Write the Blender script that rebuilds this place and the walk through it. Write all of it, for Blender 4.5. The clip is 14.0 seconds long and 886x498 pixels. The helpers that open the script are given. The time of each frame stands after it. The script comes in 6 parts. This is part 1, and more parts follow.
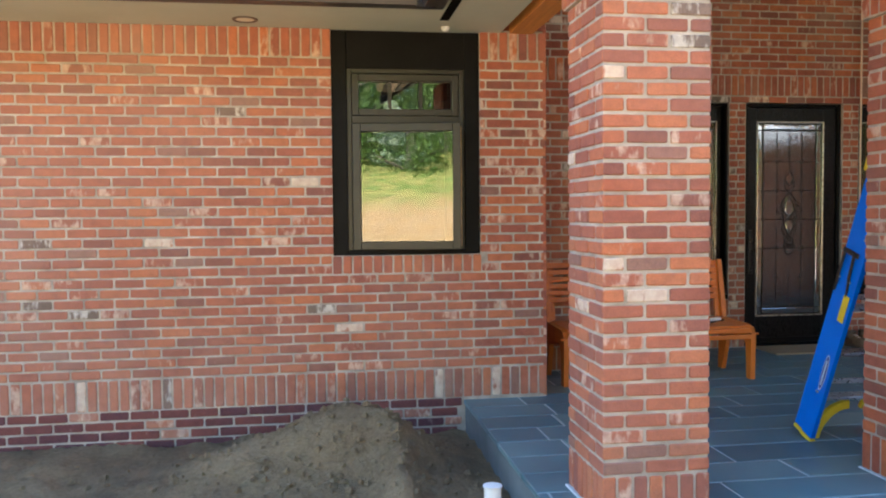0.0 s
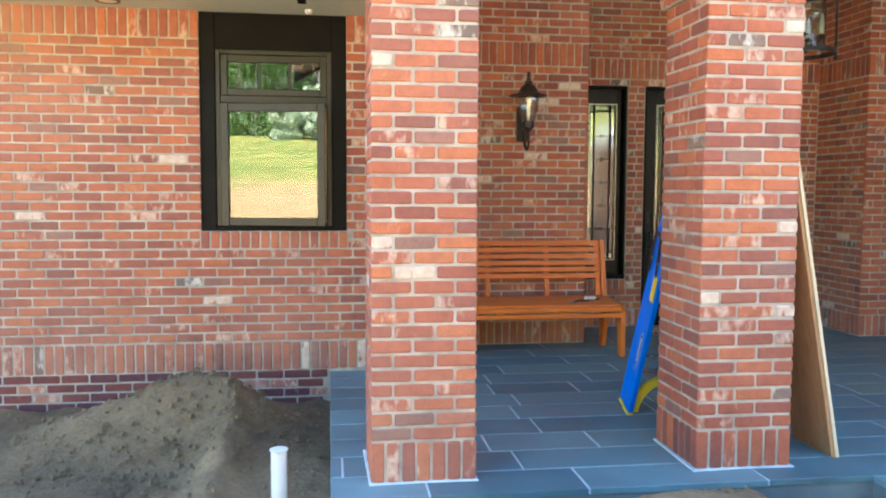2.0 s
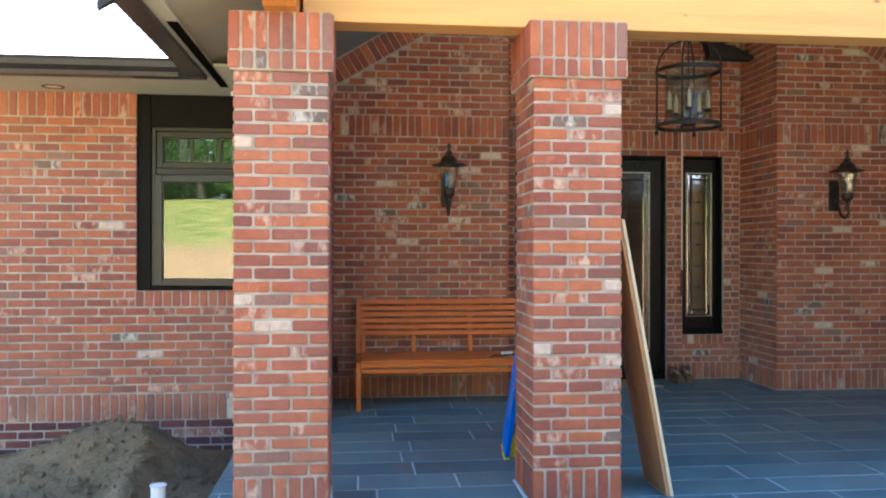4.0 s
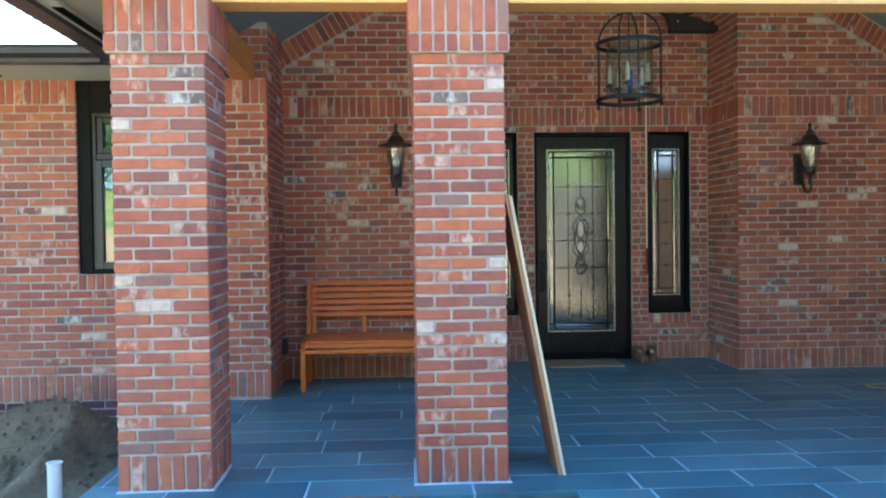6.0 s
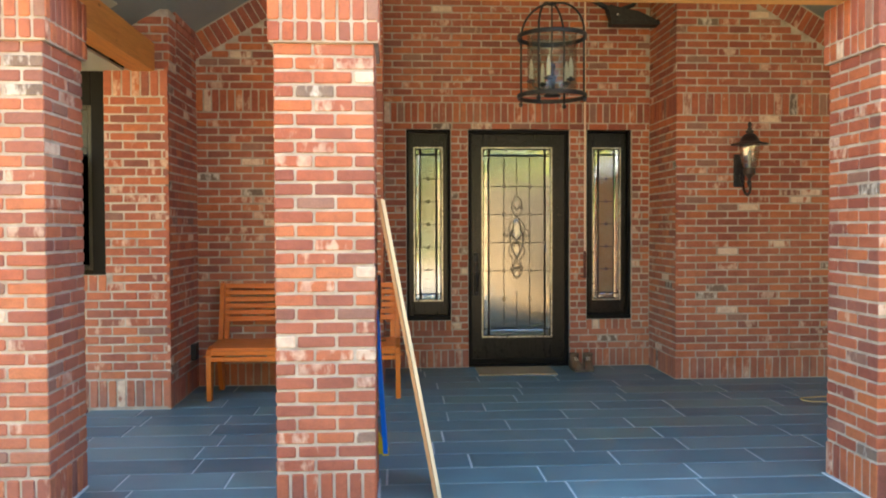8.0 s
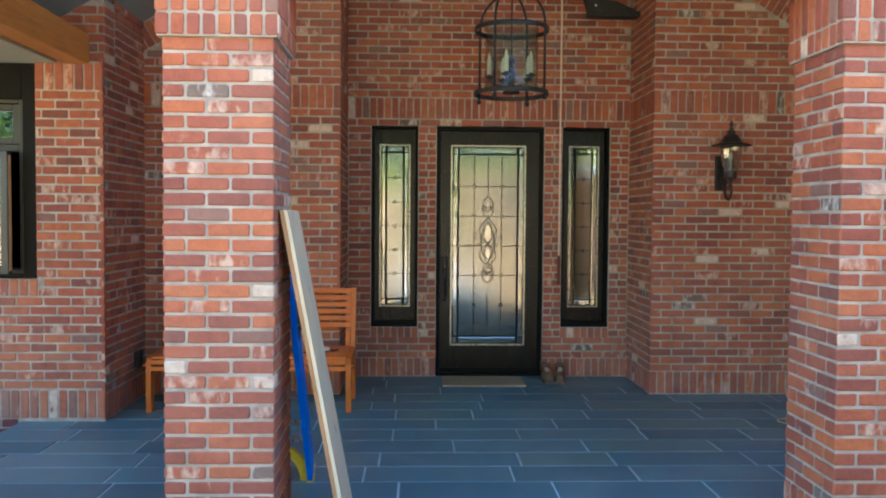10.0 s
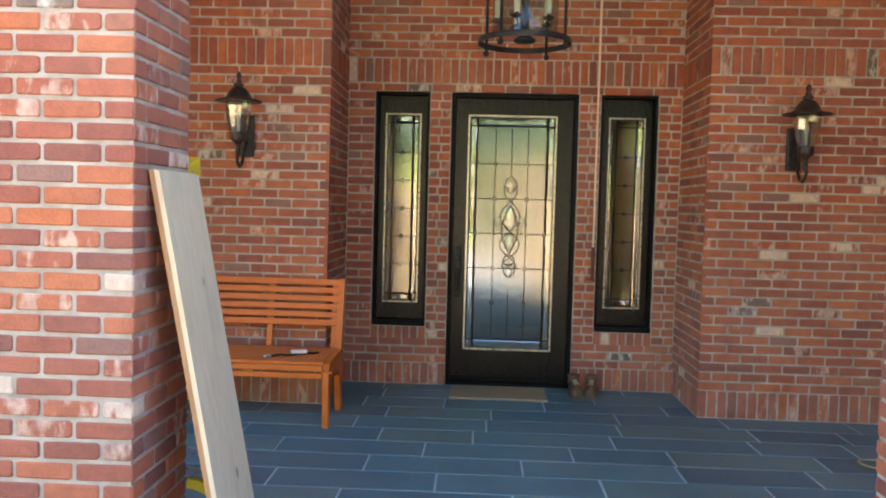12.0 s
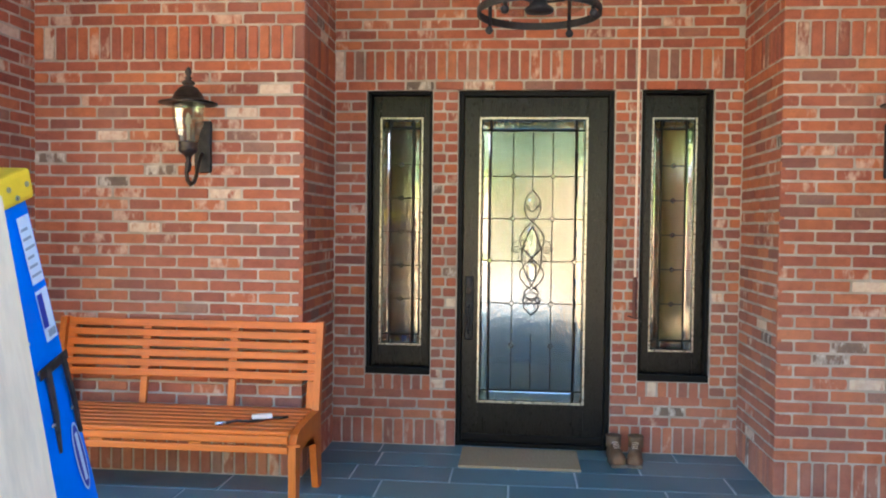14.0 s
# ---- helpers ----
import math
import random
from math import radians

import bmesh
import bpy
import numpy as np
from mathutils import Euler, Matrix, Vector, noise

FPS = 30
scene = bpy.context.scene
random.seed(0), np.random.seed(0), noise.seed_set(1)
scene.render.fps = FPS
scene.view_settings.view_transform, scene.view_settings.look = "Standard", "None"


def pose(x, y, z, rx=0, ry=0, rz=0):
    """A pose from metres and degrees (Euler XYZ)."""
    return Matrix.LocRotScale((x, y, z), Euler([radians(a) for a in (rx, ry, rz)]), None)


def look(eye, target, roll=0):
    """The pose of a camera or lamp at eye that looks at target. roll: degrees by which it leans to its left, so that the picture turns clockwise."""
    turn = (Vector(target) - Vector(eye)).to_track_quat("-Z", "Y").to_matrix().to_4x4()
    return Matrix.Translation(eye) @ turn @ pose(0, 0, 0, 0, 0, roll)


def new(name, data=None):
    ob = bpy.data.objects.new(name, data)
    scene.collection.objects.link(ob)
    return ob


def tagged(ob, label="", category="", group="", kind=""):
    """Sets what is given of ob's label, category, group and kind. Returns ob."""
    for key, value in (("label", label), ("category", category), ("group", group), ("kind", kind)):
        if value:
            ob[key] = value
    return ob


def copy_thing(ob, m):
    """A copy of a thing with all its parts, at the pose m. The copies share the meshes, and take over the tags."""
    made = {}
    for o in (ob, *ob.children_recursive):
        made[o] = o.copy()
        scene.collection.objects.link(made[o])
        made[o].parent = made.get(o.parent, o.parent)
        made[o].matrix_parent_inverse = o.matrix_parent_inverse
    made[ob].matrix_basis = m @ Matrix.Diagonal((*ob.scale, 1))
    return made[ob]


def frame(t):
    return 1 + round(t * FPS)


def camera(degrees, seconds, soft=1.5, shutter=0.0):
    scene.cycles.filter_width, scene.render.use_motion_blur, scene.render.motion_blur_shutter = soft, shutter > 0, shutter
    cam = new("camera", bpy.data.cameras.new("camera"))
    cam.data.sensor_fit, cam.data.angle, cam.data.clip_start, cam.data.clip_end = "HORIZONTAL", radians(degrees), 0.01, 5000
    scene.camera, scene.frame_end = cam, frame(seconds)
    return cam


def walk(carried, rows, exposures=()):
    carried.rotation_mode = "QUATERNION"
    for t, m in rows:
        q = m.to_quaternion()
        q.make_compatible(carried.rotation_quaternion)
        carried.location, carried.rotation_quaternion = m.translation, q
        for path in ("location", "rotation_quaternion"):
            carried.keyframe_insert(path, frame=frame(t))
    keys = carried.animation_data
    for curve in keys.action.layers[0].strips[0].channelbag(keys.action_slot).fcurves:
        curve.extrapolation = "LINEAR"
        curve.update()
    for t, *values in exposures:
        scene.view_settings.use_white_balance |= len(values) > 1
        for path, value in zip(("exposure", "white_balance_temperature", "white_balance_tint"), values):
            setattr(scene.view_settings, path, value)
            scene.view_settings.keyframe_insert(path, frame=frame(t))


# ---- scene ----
cam = camera(56.8, 14.0, 2.0)
PATH = [
    (0, (0.172, 0.132, 1.395), (0.467, 2.108, 1.305), -0.5),
    (0.5, (0.441, 0.115, 1.414), (0.767, 2.086, 1.333), -1.9),
    (1, (0.735, -0.041, 1.426), (1.009, 1.938, 1.331), -1.2),
    (1.5, (0.993, -0.127, 1.391), (1.31, 1.845, 1.283), -1.5),
    (2, (1.212, -0.226, 1.409), (1.486, 1.75, 1.263), 0.3),
    (2.5, (1.395, -0.483, 1.423), (1.626, 1.501, 1.311), -0.3),
    (3, (1.568, -0.666, 1.439), (1.843, 1.313, 1.356), -0.9),
    (3.2, (1.67, -0.713, 1.423), (1.945, 1.267, 1.359), -0.4),
    (5.3, (2.597, -0.991, 1.44), (2.74, 1.004, 1.484), -0.7),
    (5.5, (2.685, -0.951, 1.428), (2.853, 1.042, 1.456), -1.5),
    (6, (2.953, -0.923, 1.398), (3.057, 1.074, 1.358), -0.7),
    (6.5, (3.185, -0.814, 1.389), (3.336, 1.178, 1.287), -1.1),
    (7, (3.331, -0.687, 1.426), (3.467, 1.307, 1.374), -0.5),
    (7.5, (3.475, -0.617, 1.434), (3.622, 1.376, 1.354), -0.7),
    (8, (3.637, -0.585, 1.455), (3.756, 1.411, 1.402), -0.2),
    (8.5, (3.847, -0.447, 1.479), (3.946, 1.551, 1.444), 0.1),
    (9, (4.016, -0.403, 1.581), (4.075, 1.596, 1.578), 1.1),
    (9.2, (4.051, -0.393, 1.596), (4.128, 1.606, 1.573), 0.5),
    (11.3, (4.591, 0.51, 1.517), (4.613, 2.508, 1.421), 0.0),
    (11.5, (4.661, 0.638, 1.511), (4.611, 2.635, 1.426), 0.5),
    (12, (4.67, 0.977, 1.503), (4.58, 2.972, 1.401), 1.5),
    (12.5, (4.668, 1.308, 1.527), (4.658, 3.304, 1.403), -0.5),
    (13, (4.726, 1.617, 1.519), (4.615, 3.611, 1.406), -0.4),
    (13.5, (4.804, 1.893, 1.522), (4.614, 3.879, 1.387), 0.0),
    (14, (4.825, 2.211, 1.546), (4.641, 4.201, 1.484), 0.7),
]
EXPOSURES = [(0.0, 2.70, 6050, 5), (1.0, 2.78, 5650, 0), (1.5, 2.66, 5650, 1), (2.0, 3.18, 5900, 2), (2.5, 2.74, 5750, 2), (3.0, 2.82, 5800, 3), (4.6, 2.65, 5000, -2), (5.5, 2.42, 3950, -10), (6.0, 2.78, 4650, -6), (6.5, 3.18, 6200, 3), (7.0, 3.1, 6550, 3), (7.5, 3.2, 6900, 4), (8.5, 3.28, 6750, 3), (9.0, 2.7, 5050, -4), (11.5, 3.3, 6150, 6), (12.0, 3.25, 5950, 5), (12.5, 3.38, 5750, 6), (13.0, 3.4, 5800, 7), (13.5, 3.25, 5750, 7), (14.0, 3.95, 5550, 5)]
walk(cam, [(t, look(eye, target, roll)) for t, eye, target, roll in PATH], EXPOSURES)

# ---- light ----
EL, AZ = 54.0, 6.0            # sun height and its turn east of north
world = bpy.data.worlds.new("sky")
scene.world = world
world.use_nodes = True
wn = world.node_tree
sky = wn.nodes.new("ShaderNodeTexSky")
sky.sky_type, sky.sun_disc = "NISHITA", False
sky.sun_elevation, sky.sun_rotation = radians(EL), radians(AZ)
wn.links.new(sky.outputs[0], wn.nodes["Background"].inputs[0])
wn.nodes["Background"].inputs[1].default_value = 0.13
sun = bpy.data.lights.new("sun", "SUN")
sun.energy, sun.angle, sun.color = 5.0, radians(0.5), (1.0, 0.93, 0.82)
sun_ob = new("sun", sun)
sun_ob.matrix_world = look((10 * math.sin(radians(AZ)), 10 * math.cos(radians(AZ)), 10 * math.tan(radians(EL))), (0, 0, 0))


# ---- materials ----
def mat(name):
    m = bpy.data.materials.new(name)
    m.use_nodes = True
    return m, m.node_tree, m.node_tree.nodes["Principled BSDF"]


def node(t, kind, **kw):
    n = t.nodes.new(kind)
    for k, v in kw.items():
        if k.startswith("i_"):
            n.inputs[k[2:].replace("_", " ")].default_value = v
        else:
            exec_set(n, k, v)
    return n


def exec_set(n, k, v):
    if k == "operation":
        n.operation = v
    elif k == "blend_type":
        n.blend_type = v
    elif k == "noise_dimensions":
        n.noise_dimensions = v


def ramp(t, fac, stops, constant=False):
    r = t.nodes.new("ShaderNodeValToRGB")
    e = r.color_ramp.elements
    while len(e) < len(stops):
        e.new(0.5)
    for el, (p, c) in zip(e, stops):
        el.position = p
        el.color = (*c, 1) if len(c) == 3 else c
    if constant:
        r.color_ramp.interpolation = "CONSTANT"
    t.links.new(fac, r.inputs[0])
    return r.outputs[0]


def mathn(t, op, a, b=0.0, clamp=False):
    n = t.nodes.new("ShaderNodeMath")
    n.operation, n.use_clamp = op, clamp
    for i, v in enumerate((a, b)):
        if isinstance(v, (int, float)):
            n.inputs[i].default_value = v
        else:
            t.links.new(v, n.inputs[i])
    return n.outputs[0]


def mixc(t, fac, a, b, kind="MIX"):
    n = t.nodes.new("ShaderNodeMix")
    n.data_type, n.blend_type = "RGBA", kind
    for i, v in ((0, fac), (6, a), (7, b)):
        if isinstance(v, (int, float)):
            n.inputs[i].default_value = v
        elif isinstance(v, tuple):
            n.inputs[i].default_value = (*v, 1)
        else:
            t.links.new(v, n.inputs[i])
    return n.outputs[2]


def noisef(t, scale, detail=4, rough=0.55, vec=None, w=None):
    n = t.nodes.new("ShaderNodeTexNoise")
    n.inputs["Scale"].default_value, n.inputs["Detail"].default_value, n.inputs["Roughness"].default_value = scale, detail, rough
    if w is not None:
        n.noise_dimensions = "4D"
        t.links.new(w, n.inputs["W"])
    if vec is not None:
        t.links.new(vec, n.inputs["Vector"])
    return n.outputs[0]


def coords(t, world=False, scale=None):
    src = t.nodes.new("ShaderNodeNewGeometry").outputs["Position"] if world else t.nodes.new("ShaderNodeTexCoord").outputs["Object"]
    if scale:
        m = t.nodes.new("ShaderNodeMapping")
        m.inputs["Scale"].default_value = scale
        t.links.new(src, m.inputs[0])
        return m.outputs[0]
    return src


def bump(t, height, bs, strength=0.4, dist=0.01):
    b = t.nodes.new("ShaderNodeBump")
    b.inputs["Strength"].default_value, b.inputs["Distance"].default_value = strength, dist
    t.links.new(height, b.inputs["Height"])
    t.links.new(b.outputs[0], bs.inputs["Normal"])


def rand(t):
    """A number for each piece, joined or single."""
    a = t.nodes.new("ShaderNodeObjectInfo").outputs["Random"]
    b = t.nodes.new("ShaderNodeNewGeometry").outputs["Random Per Island"]
    return mathn(t, "FRACT", mathn(t, "ADD", a, b))


def brick_mat(name, style="plain", tone=None):
    """Tumbled brick: plain, pale (cream and pink smears in upright bars), smear (black and white) or cream."""
    m, t, bs = mat(name)
    r = rand(t)
    base = ramp(t, r, tone or [(0.0, (0.23, 0.085, 0.064)), (0.10, (0.29, 0.090, 0.060)), (0.30, (0.345, 0.102, 0.060)), (0.60, (0.395, 0.117, 0.062)), (0.84, (0.435, 0.132, 0.063)), (0.97, (0.50, 0.158, 0.060)), (1.0, (0.29, 0.14, 0.11))])
    w = mathn(t, "MULTIPLY", r, 91.7)
    pos = coords(t, True)
    n1 = noisef(t, 22, 5, 0.6, pos, w)
    n2 = noisef(t, 150, 4, 0.6, pos, w)
    nbig = noisef(t, 0.9, 3, 0.5, pos)
    nmid = noisef(t, 9, 3, 0.5, pos, w)
    col = mixc(t, 0.5, base, ramp(t, n1, [(0.3, (0.62, 0.60, 0.61)), (0.5, (0.95, 0.92, 0.9)), (0.7, (1.14, 1.08, 1.02))]), "MULTIPLY")
    col = mixc(t, 0.45, col, ramp(t, nmid, [(0.35, (0.80, 0.76, 0.79)), (0.6, (1.1, 1.08, 1.05))]), "MULTIPLY")
    col = mixc(t, 0.35, col, ramp(t, n2, [(0.38, (0.6, 0.6, 0.62)), (0.6, (1.2, 1.14, 1.08))]), "MULTIPLY")
    sep = t.nodes.new("ShaderNodeSeparateXYZ")
    t.links.new(pos, sep.inputs[0])
    # Paler to the west: lime film, and brightening in place of bounce light.
    lime_lift = mathn(t, "MULTIPLY", mathn(t, "SUBTRACT", 1.6, sep.outputs[0]), 0.09, True)
    haze = mathn(t, "ADD", mathn(t, "MULTIPLY", mathn(t, "SUBTRACT", nbig, 0.42, True), 0.9, True), mathn(t, "MINIMUM", lime_lift, 0.22), True)
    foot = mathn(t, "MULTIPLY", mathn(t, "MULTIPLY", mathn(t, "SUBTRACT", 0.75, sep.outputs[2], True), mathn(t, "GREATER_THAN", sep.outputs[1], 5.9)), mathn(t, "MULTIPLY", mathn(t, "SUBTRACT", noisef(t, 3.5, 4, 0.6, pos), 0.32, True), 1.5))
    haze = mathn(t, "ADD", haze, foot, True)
    if style not in ("dark", "smear"):
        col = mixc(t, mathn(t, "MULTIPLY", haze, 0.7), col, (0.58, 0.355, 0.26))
    streak = noisef(t, 6.0, 3, 0.55, coords(t, True, (3.0, 3.0, 1.3)), w)
    if style in ("pale", "smear", "cream"):
        lo, gain, amount = {"pale": (0.48, 10.0, 0.62), "smear": (0.50, 10.0, 0.8), "cream": (0.33, 9.0, 0.85)}[style]
        pair = {"pale": ((0.50, 0.31, 0.24), (0.78, 0.63, 0.48)), "smear": ((0.43, 0.375, 0.32), (0.74, 0.68, 0.60)), "cream": ((0.60, 0.44, 0.34), (0.76, 0.66, 0.52))}[style]
        mask = mathn(t, "MULTIPLY", mathn(t, "SUBTRACT", streak, lo), gain, True)
        col = mixc(t, mathn(t, "MULTIPLY", mask, amount), col, ramp(t, n1, [(0.32, pair[0]), (0.62, pair[1])]))
    else:
        r2 = mathn(t, "FRACT", mathn(t, "MULTIPLY", r, 37.3))
        lo = mathn(t, "SUBTRACT", 0.70, mathn(t, "MULTIPLY", mathn(t, "GREATER_THAN", r2, 0.92), 0.15))
        mask = mathn(t, "MULTIPLY", mathn(t, "SUBTRACT", streak, lo), 9.0, True)
        col = mixc(t, mathn(t, "MULTIPLY", mask, 0.6), col, ramp(t, n1, [(0.35, (0.46, 0.30, 0.23)), (0.6, (0.74, 0.57, 0.42))]))
    t.links.new(col, bs.inputs["Base Color"])
    bs.inputs["Roughness"].default_value = 0.85
    bump(t, mathn(t, "ADD", n2, n1), bs, 0.7, 0.006)
    return m


BRICK = brick_mat("tumbled_red_brick")
PALE = brick_mat("lime_smeared_brick", "pale")
ORANGE = brick_mat("orange_brick", "plain", [(0.0, (0.43, 0.135, 0.062)), (1.0, (0.50, 0.170, 0.072))])
GREYB = brick_mat("grey_brick", "plain", [(0.0, (0.245, 0.122, 0.095)), (1.0, (0.30, 0.165, 0.125))])
SMEAR = brick_mat("black_and_white_smeared_brick", "smear", [(0.0, (0.165, 0.13, 0.105)), (1.0, (0.27, 0.185, 0.145))])
# Darker purple brick for the courses below the soldier course.
DARKB = brick_mat("dark_purple_low_brick", "dark", [(0.0, (0.13, 0.05, 0.058)), (1.0, (0.23, 0.075, 0.06))])
CREAM = brick_mat("cream_brick", "cream")
BRICKS = [BRICK, PALE, ORANGE, GREYB, SMEAR, DARKB, CREAM]


def simple(name, c1, c2, scale=8, rough=0.7, metal=0.0, bstr=0.3, bscale=60, bdist=0.004, stretch=None, world_space=False, spec=None):
    m, t, bs = mat(name)
    v = coords(t, world_space, stretch)
    n = noisef(t, scale, 6, 0.6, v)
    t.links.new(ramp(t, n, [(0.3, c1), (0.7, c2)]), bs.inputs["Base Color"])
    n2 = noisef(t, bscale, 4, 0.6, v)
    t.links.new(ramp(t, n2, [(0.3, (rough - 0.08,) * 3), (0.7, (rough + 0.08,) * 3)]), bs.inputs["Roughness"])
    bs.inputs["Metallic"].default_value = metal
    if spec is not None:
        bs.inputs["Specular IOR Level"].default_value = spec
    bump(t, n2, bs, bstr, bdist)
    return m


MORTAR = simple("lime_mortar", (0.31, 0.258, 0.205), (0.57, 0.50, 0.42), 7, 0.92, bstr=0.6, bscale=120, world_space=True)


def wood(name, light, dark, axis, rough=0.5, rings=14.0, knots=True, flat=None, fade=0.35, size=1.0):
    """Grain runs along the given axis."""
    m, t, bs = mat(name)
    sc = [rings, rings, rings]
    sc[axis] = rings * 0.06
    info = t.nodes.new("ShaderNodeObjectInfo").outputs["Random"]
    w = mathn(t, "MULTIPLY", mathn(t, "ADD", info, t.nodes.new("ShaderNodeNewGeometry").outputs["Random Per Island"]), 40.0)
    v = coords(t, False, tuple(sc))
    n = noisef(t, 1.6, 6, 0.65, v, w)
    fine = noisef(t, 9.0, 4, 0.6, v, w)
    col = ramp(t, n, [(0.28, dark), (0.5, light), (0.62, tuple(c * 0.86 for c in light)), (0.8, light)])
    col = mixc(t, fade, col, ramp(t, fine, [(0.35, (0.6, 0.55, 0.5)), (0.6, (1.0, 1.0, 1.0))]), "MULTIPLY")
    if knots:
        vo = t.nodes.new("ShaderNodeTexVoronoi")
        ks = [3.2, 3.2, 3.2]
        ks[axis] = 1.9
        if flat is not None:
            ks[flat] = 0.02
        t.links.new(coords(t, False, tuple(ks)), vo.inputs["Vector"])
        vo.inputs["Scale"].default_value = 1.6
        col = mixc(t, ramp(t, vo.outputs["Distance"], [(0.035 * size, (1, 1, 1)), (0.085 * size, (0, 0, 0))]), col, tuple(c * 0.5 for c in dark))
    t.links.new(col, bs.inputs["Base Color"])
    bs.inputs["Roughness"].default_value = rough
    bump(t, fine, bs, 0.25, 0.003)
    return m


BEAM = wood("fir_timber", (0.80, 0.46, 0.145), (0.72, 0.365, 0.095), 0, 0.55, 5, flat=1, fade=0.12, size=1.1)
BEAM_Y = wood("fir_timber_long", (0.68, 0.28, 0.06), (0.50, 0.18, 0.035), 1, 0.55, 9)
BENCH = wood("orange_stained_cedar", (0.68, 0.168, 0.016), (0.46, 0.105, 0.010), 0, 0.42, 16, False)
BENCH_Z = wood("orange_stained_cedar_upright", (0.66, 0.175, 0.018), (0.46, 0.105, 0.010), 2, 0.42, 16, False)
PLANK = wood("pale_spruce_board", (0.74, 0.62, 0.42), (0.64, 0.50, 0.31), 2, 0.6, 6, flat=0, fade=0.16, size=1.1)
PLANK_BROWN = wood("brown_board", (0.50, 0.28, 0.13), (0.36, 0.18, 0.075), 2, 0.65, 10)
PLANK_EDGE = wood("board_edge", (0.62, 0.38, 0.16), (0.46, 0.26, 0.1), 2, 0.7, 22, False)
BLACKF = simple("black_painted_frame", (0.004, 0.004, 0.004), (0.008, 0.0075, 0.0075), 6, 0.5, bscale=40, bstr=0.1, spec=0.12)
DARKWOOD = simple("dark_bronze_window_frame", (0.02, 0.019, 0.015), (0.032, 0.03, 0.024), 8, 0.4, bscale=40, bstr=0.1)
DOORP = simple("black_stained_door", (0.003, 0.003, 0.003), (0.009, 0.008, 0.007), 3, 0.3, bscale=25, bstr=0.12, stretch=(14, 14, 1), spec=0.25)
CAME = simple("dark_came", (0.022, 0.02, 0.016), (0.05, 0.046, 0.036), 30, 0.4, 0.6, bstr=0.1)
BEAD = simple("pewter_bead", (0.42, 0.40, 0.33), (0.6, 0.57, 0.48), 30, 0.3, 0.9, bstr=0.1)
IRON = simple("black_iron", (0.012, 0.011, 0.012), (0.035, 0.032, 0.032), 25, 0.5, 0.3, bscale=120)
BRONZE = simple("oiled_bronze", (0.03, 0.022, 0.018), (0.08, 0.06, 0.05), 40, 0.45, 0.5, bscale=160)
SOFFIT = simple("beige_soffit", (0.50, 0.525, 0.41), (0.56, 0.58, 0.465), 2, 0.7, bscale=30, bstr=0.05, world_space=True)
CEIL = simple("grey_green_ceiling", (0.22, 0.26, 0.245), (0.26, 0.30, 0.28), 1.5, 0.75, bscale=40, bstr=0.1, world_space=True)
GUTTER = simple("dark_bronze_metal", (0.03, 0.027, 0.026), (0.045, 0.04, 0.04), 4, 0.35, 0.2, bstr=0.05)
BLUE = simple("blue_fibreglass", (0.0, 0.15, 0.70), (0.0, 0.18, 0.80), 6, 0.35, bscale=200, bstr=0.15)
YELLOW = simple("yellow_plastic", (0.75, 0.52, 0.02), (0.85, 0.6, 0.03), 12, 0.5, bstr=0.1)
ALU = simple("aluminium", (0.45, 0.45, 0.45), (0.6, 0.6, 0.6), 20, 0.3, 0.9, bstr=0.1)
WHITE = simple("white_plastic", (0.68, 0.69, 0.68), (0.8, 0.8, 0.79), 14, 0.45, bstr=0.1)
LABEL = simple("label_paper", (0.55, 0.66, 0.74), (0.62, 0.72, 0.8), 60, 0.6, bstr=0.0)
LBLUE = simple("label_blue", (0.02, 0.03, 0.28), (0.03, 0.05, 0.35), 60, 0.5, bstr=0.0)
LGREY = simple("label_print", (0.2, 0.26, 0.32), (0.3, 0.36, 0.42), 60, 0.6, bstr=0.0)
MAT_COIR = simple("coir", (0.34, 0.26, 0.15), (0.46, 0.37, 0.23), 60, 0.95, bscale=260, bstr=0.9)
LEATHER = simple("muddy_leather", (0.085, 0.042, 0.022), (0.20, 0.12, 0.065), 18, 0.7, bscale=90)
SOLE = simple("boot_sole", (0.03, 0.025, 0.02), (0.2, 0.17, 0.13), 20, 0.9)
ROPE = simple("lift_cord", (0.78, 0.60, 0.46), (0.85, 0.68, 0.54), 60, 0.6)
CANDLE = simple("ivory_sleeve", (0.80, 0.74, 0.54), (0.86, 0.80, 0.62), 20, 0.5, bstr=0.0)
# Near-black stands in for the dimness of unlit rooms; the vent uses it too.
DARK = simple("near_black_unlit", (0.008, 0.0075, 0.006), (0.014, 0.013, 0.011), 2, 0.9, spec=0.0)
LAWN = simple("dry_meadow", (0.16, 0.19, 0.045), (0.42, 0.34, 0.13), 0.35, 0.95, bscale=12, bstr=0.8, world_space=True)
LEAF = simple("tree_leaves", (0.05, 0.115, 0.025), (0.19, 0.29, 0.07), 2.5, 0.6, world_space=True)
BARK = simple("bark", (0.10, 0.08, 0.06), (0.2, 0.17, 0.14), 5, 0.9, bstr=0.8)


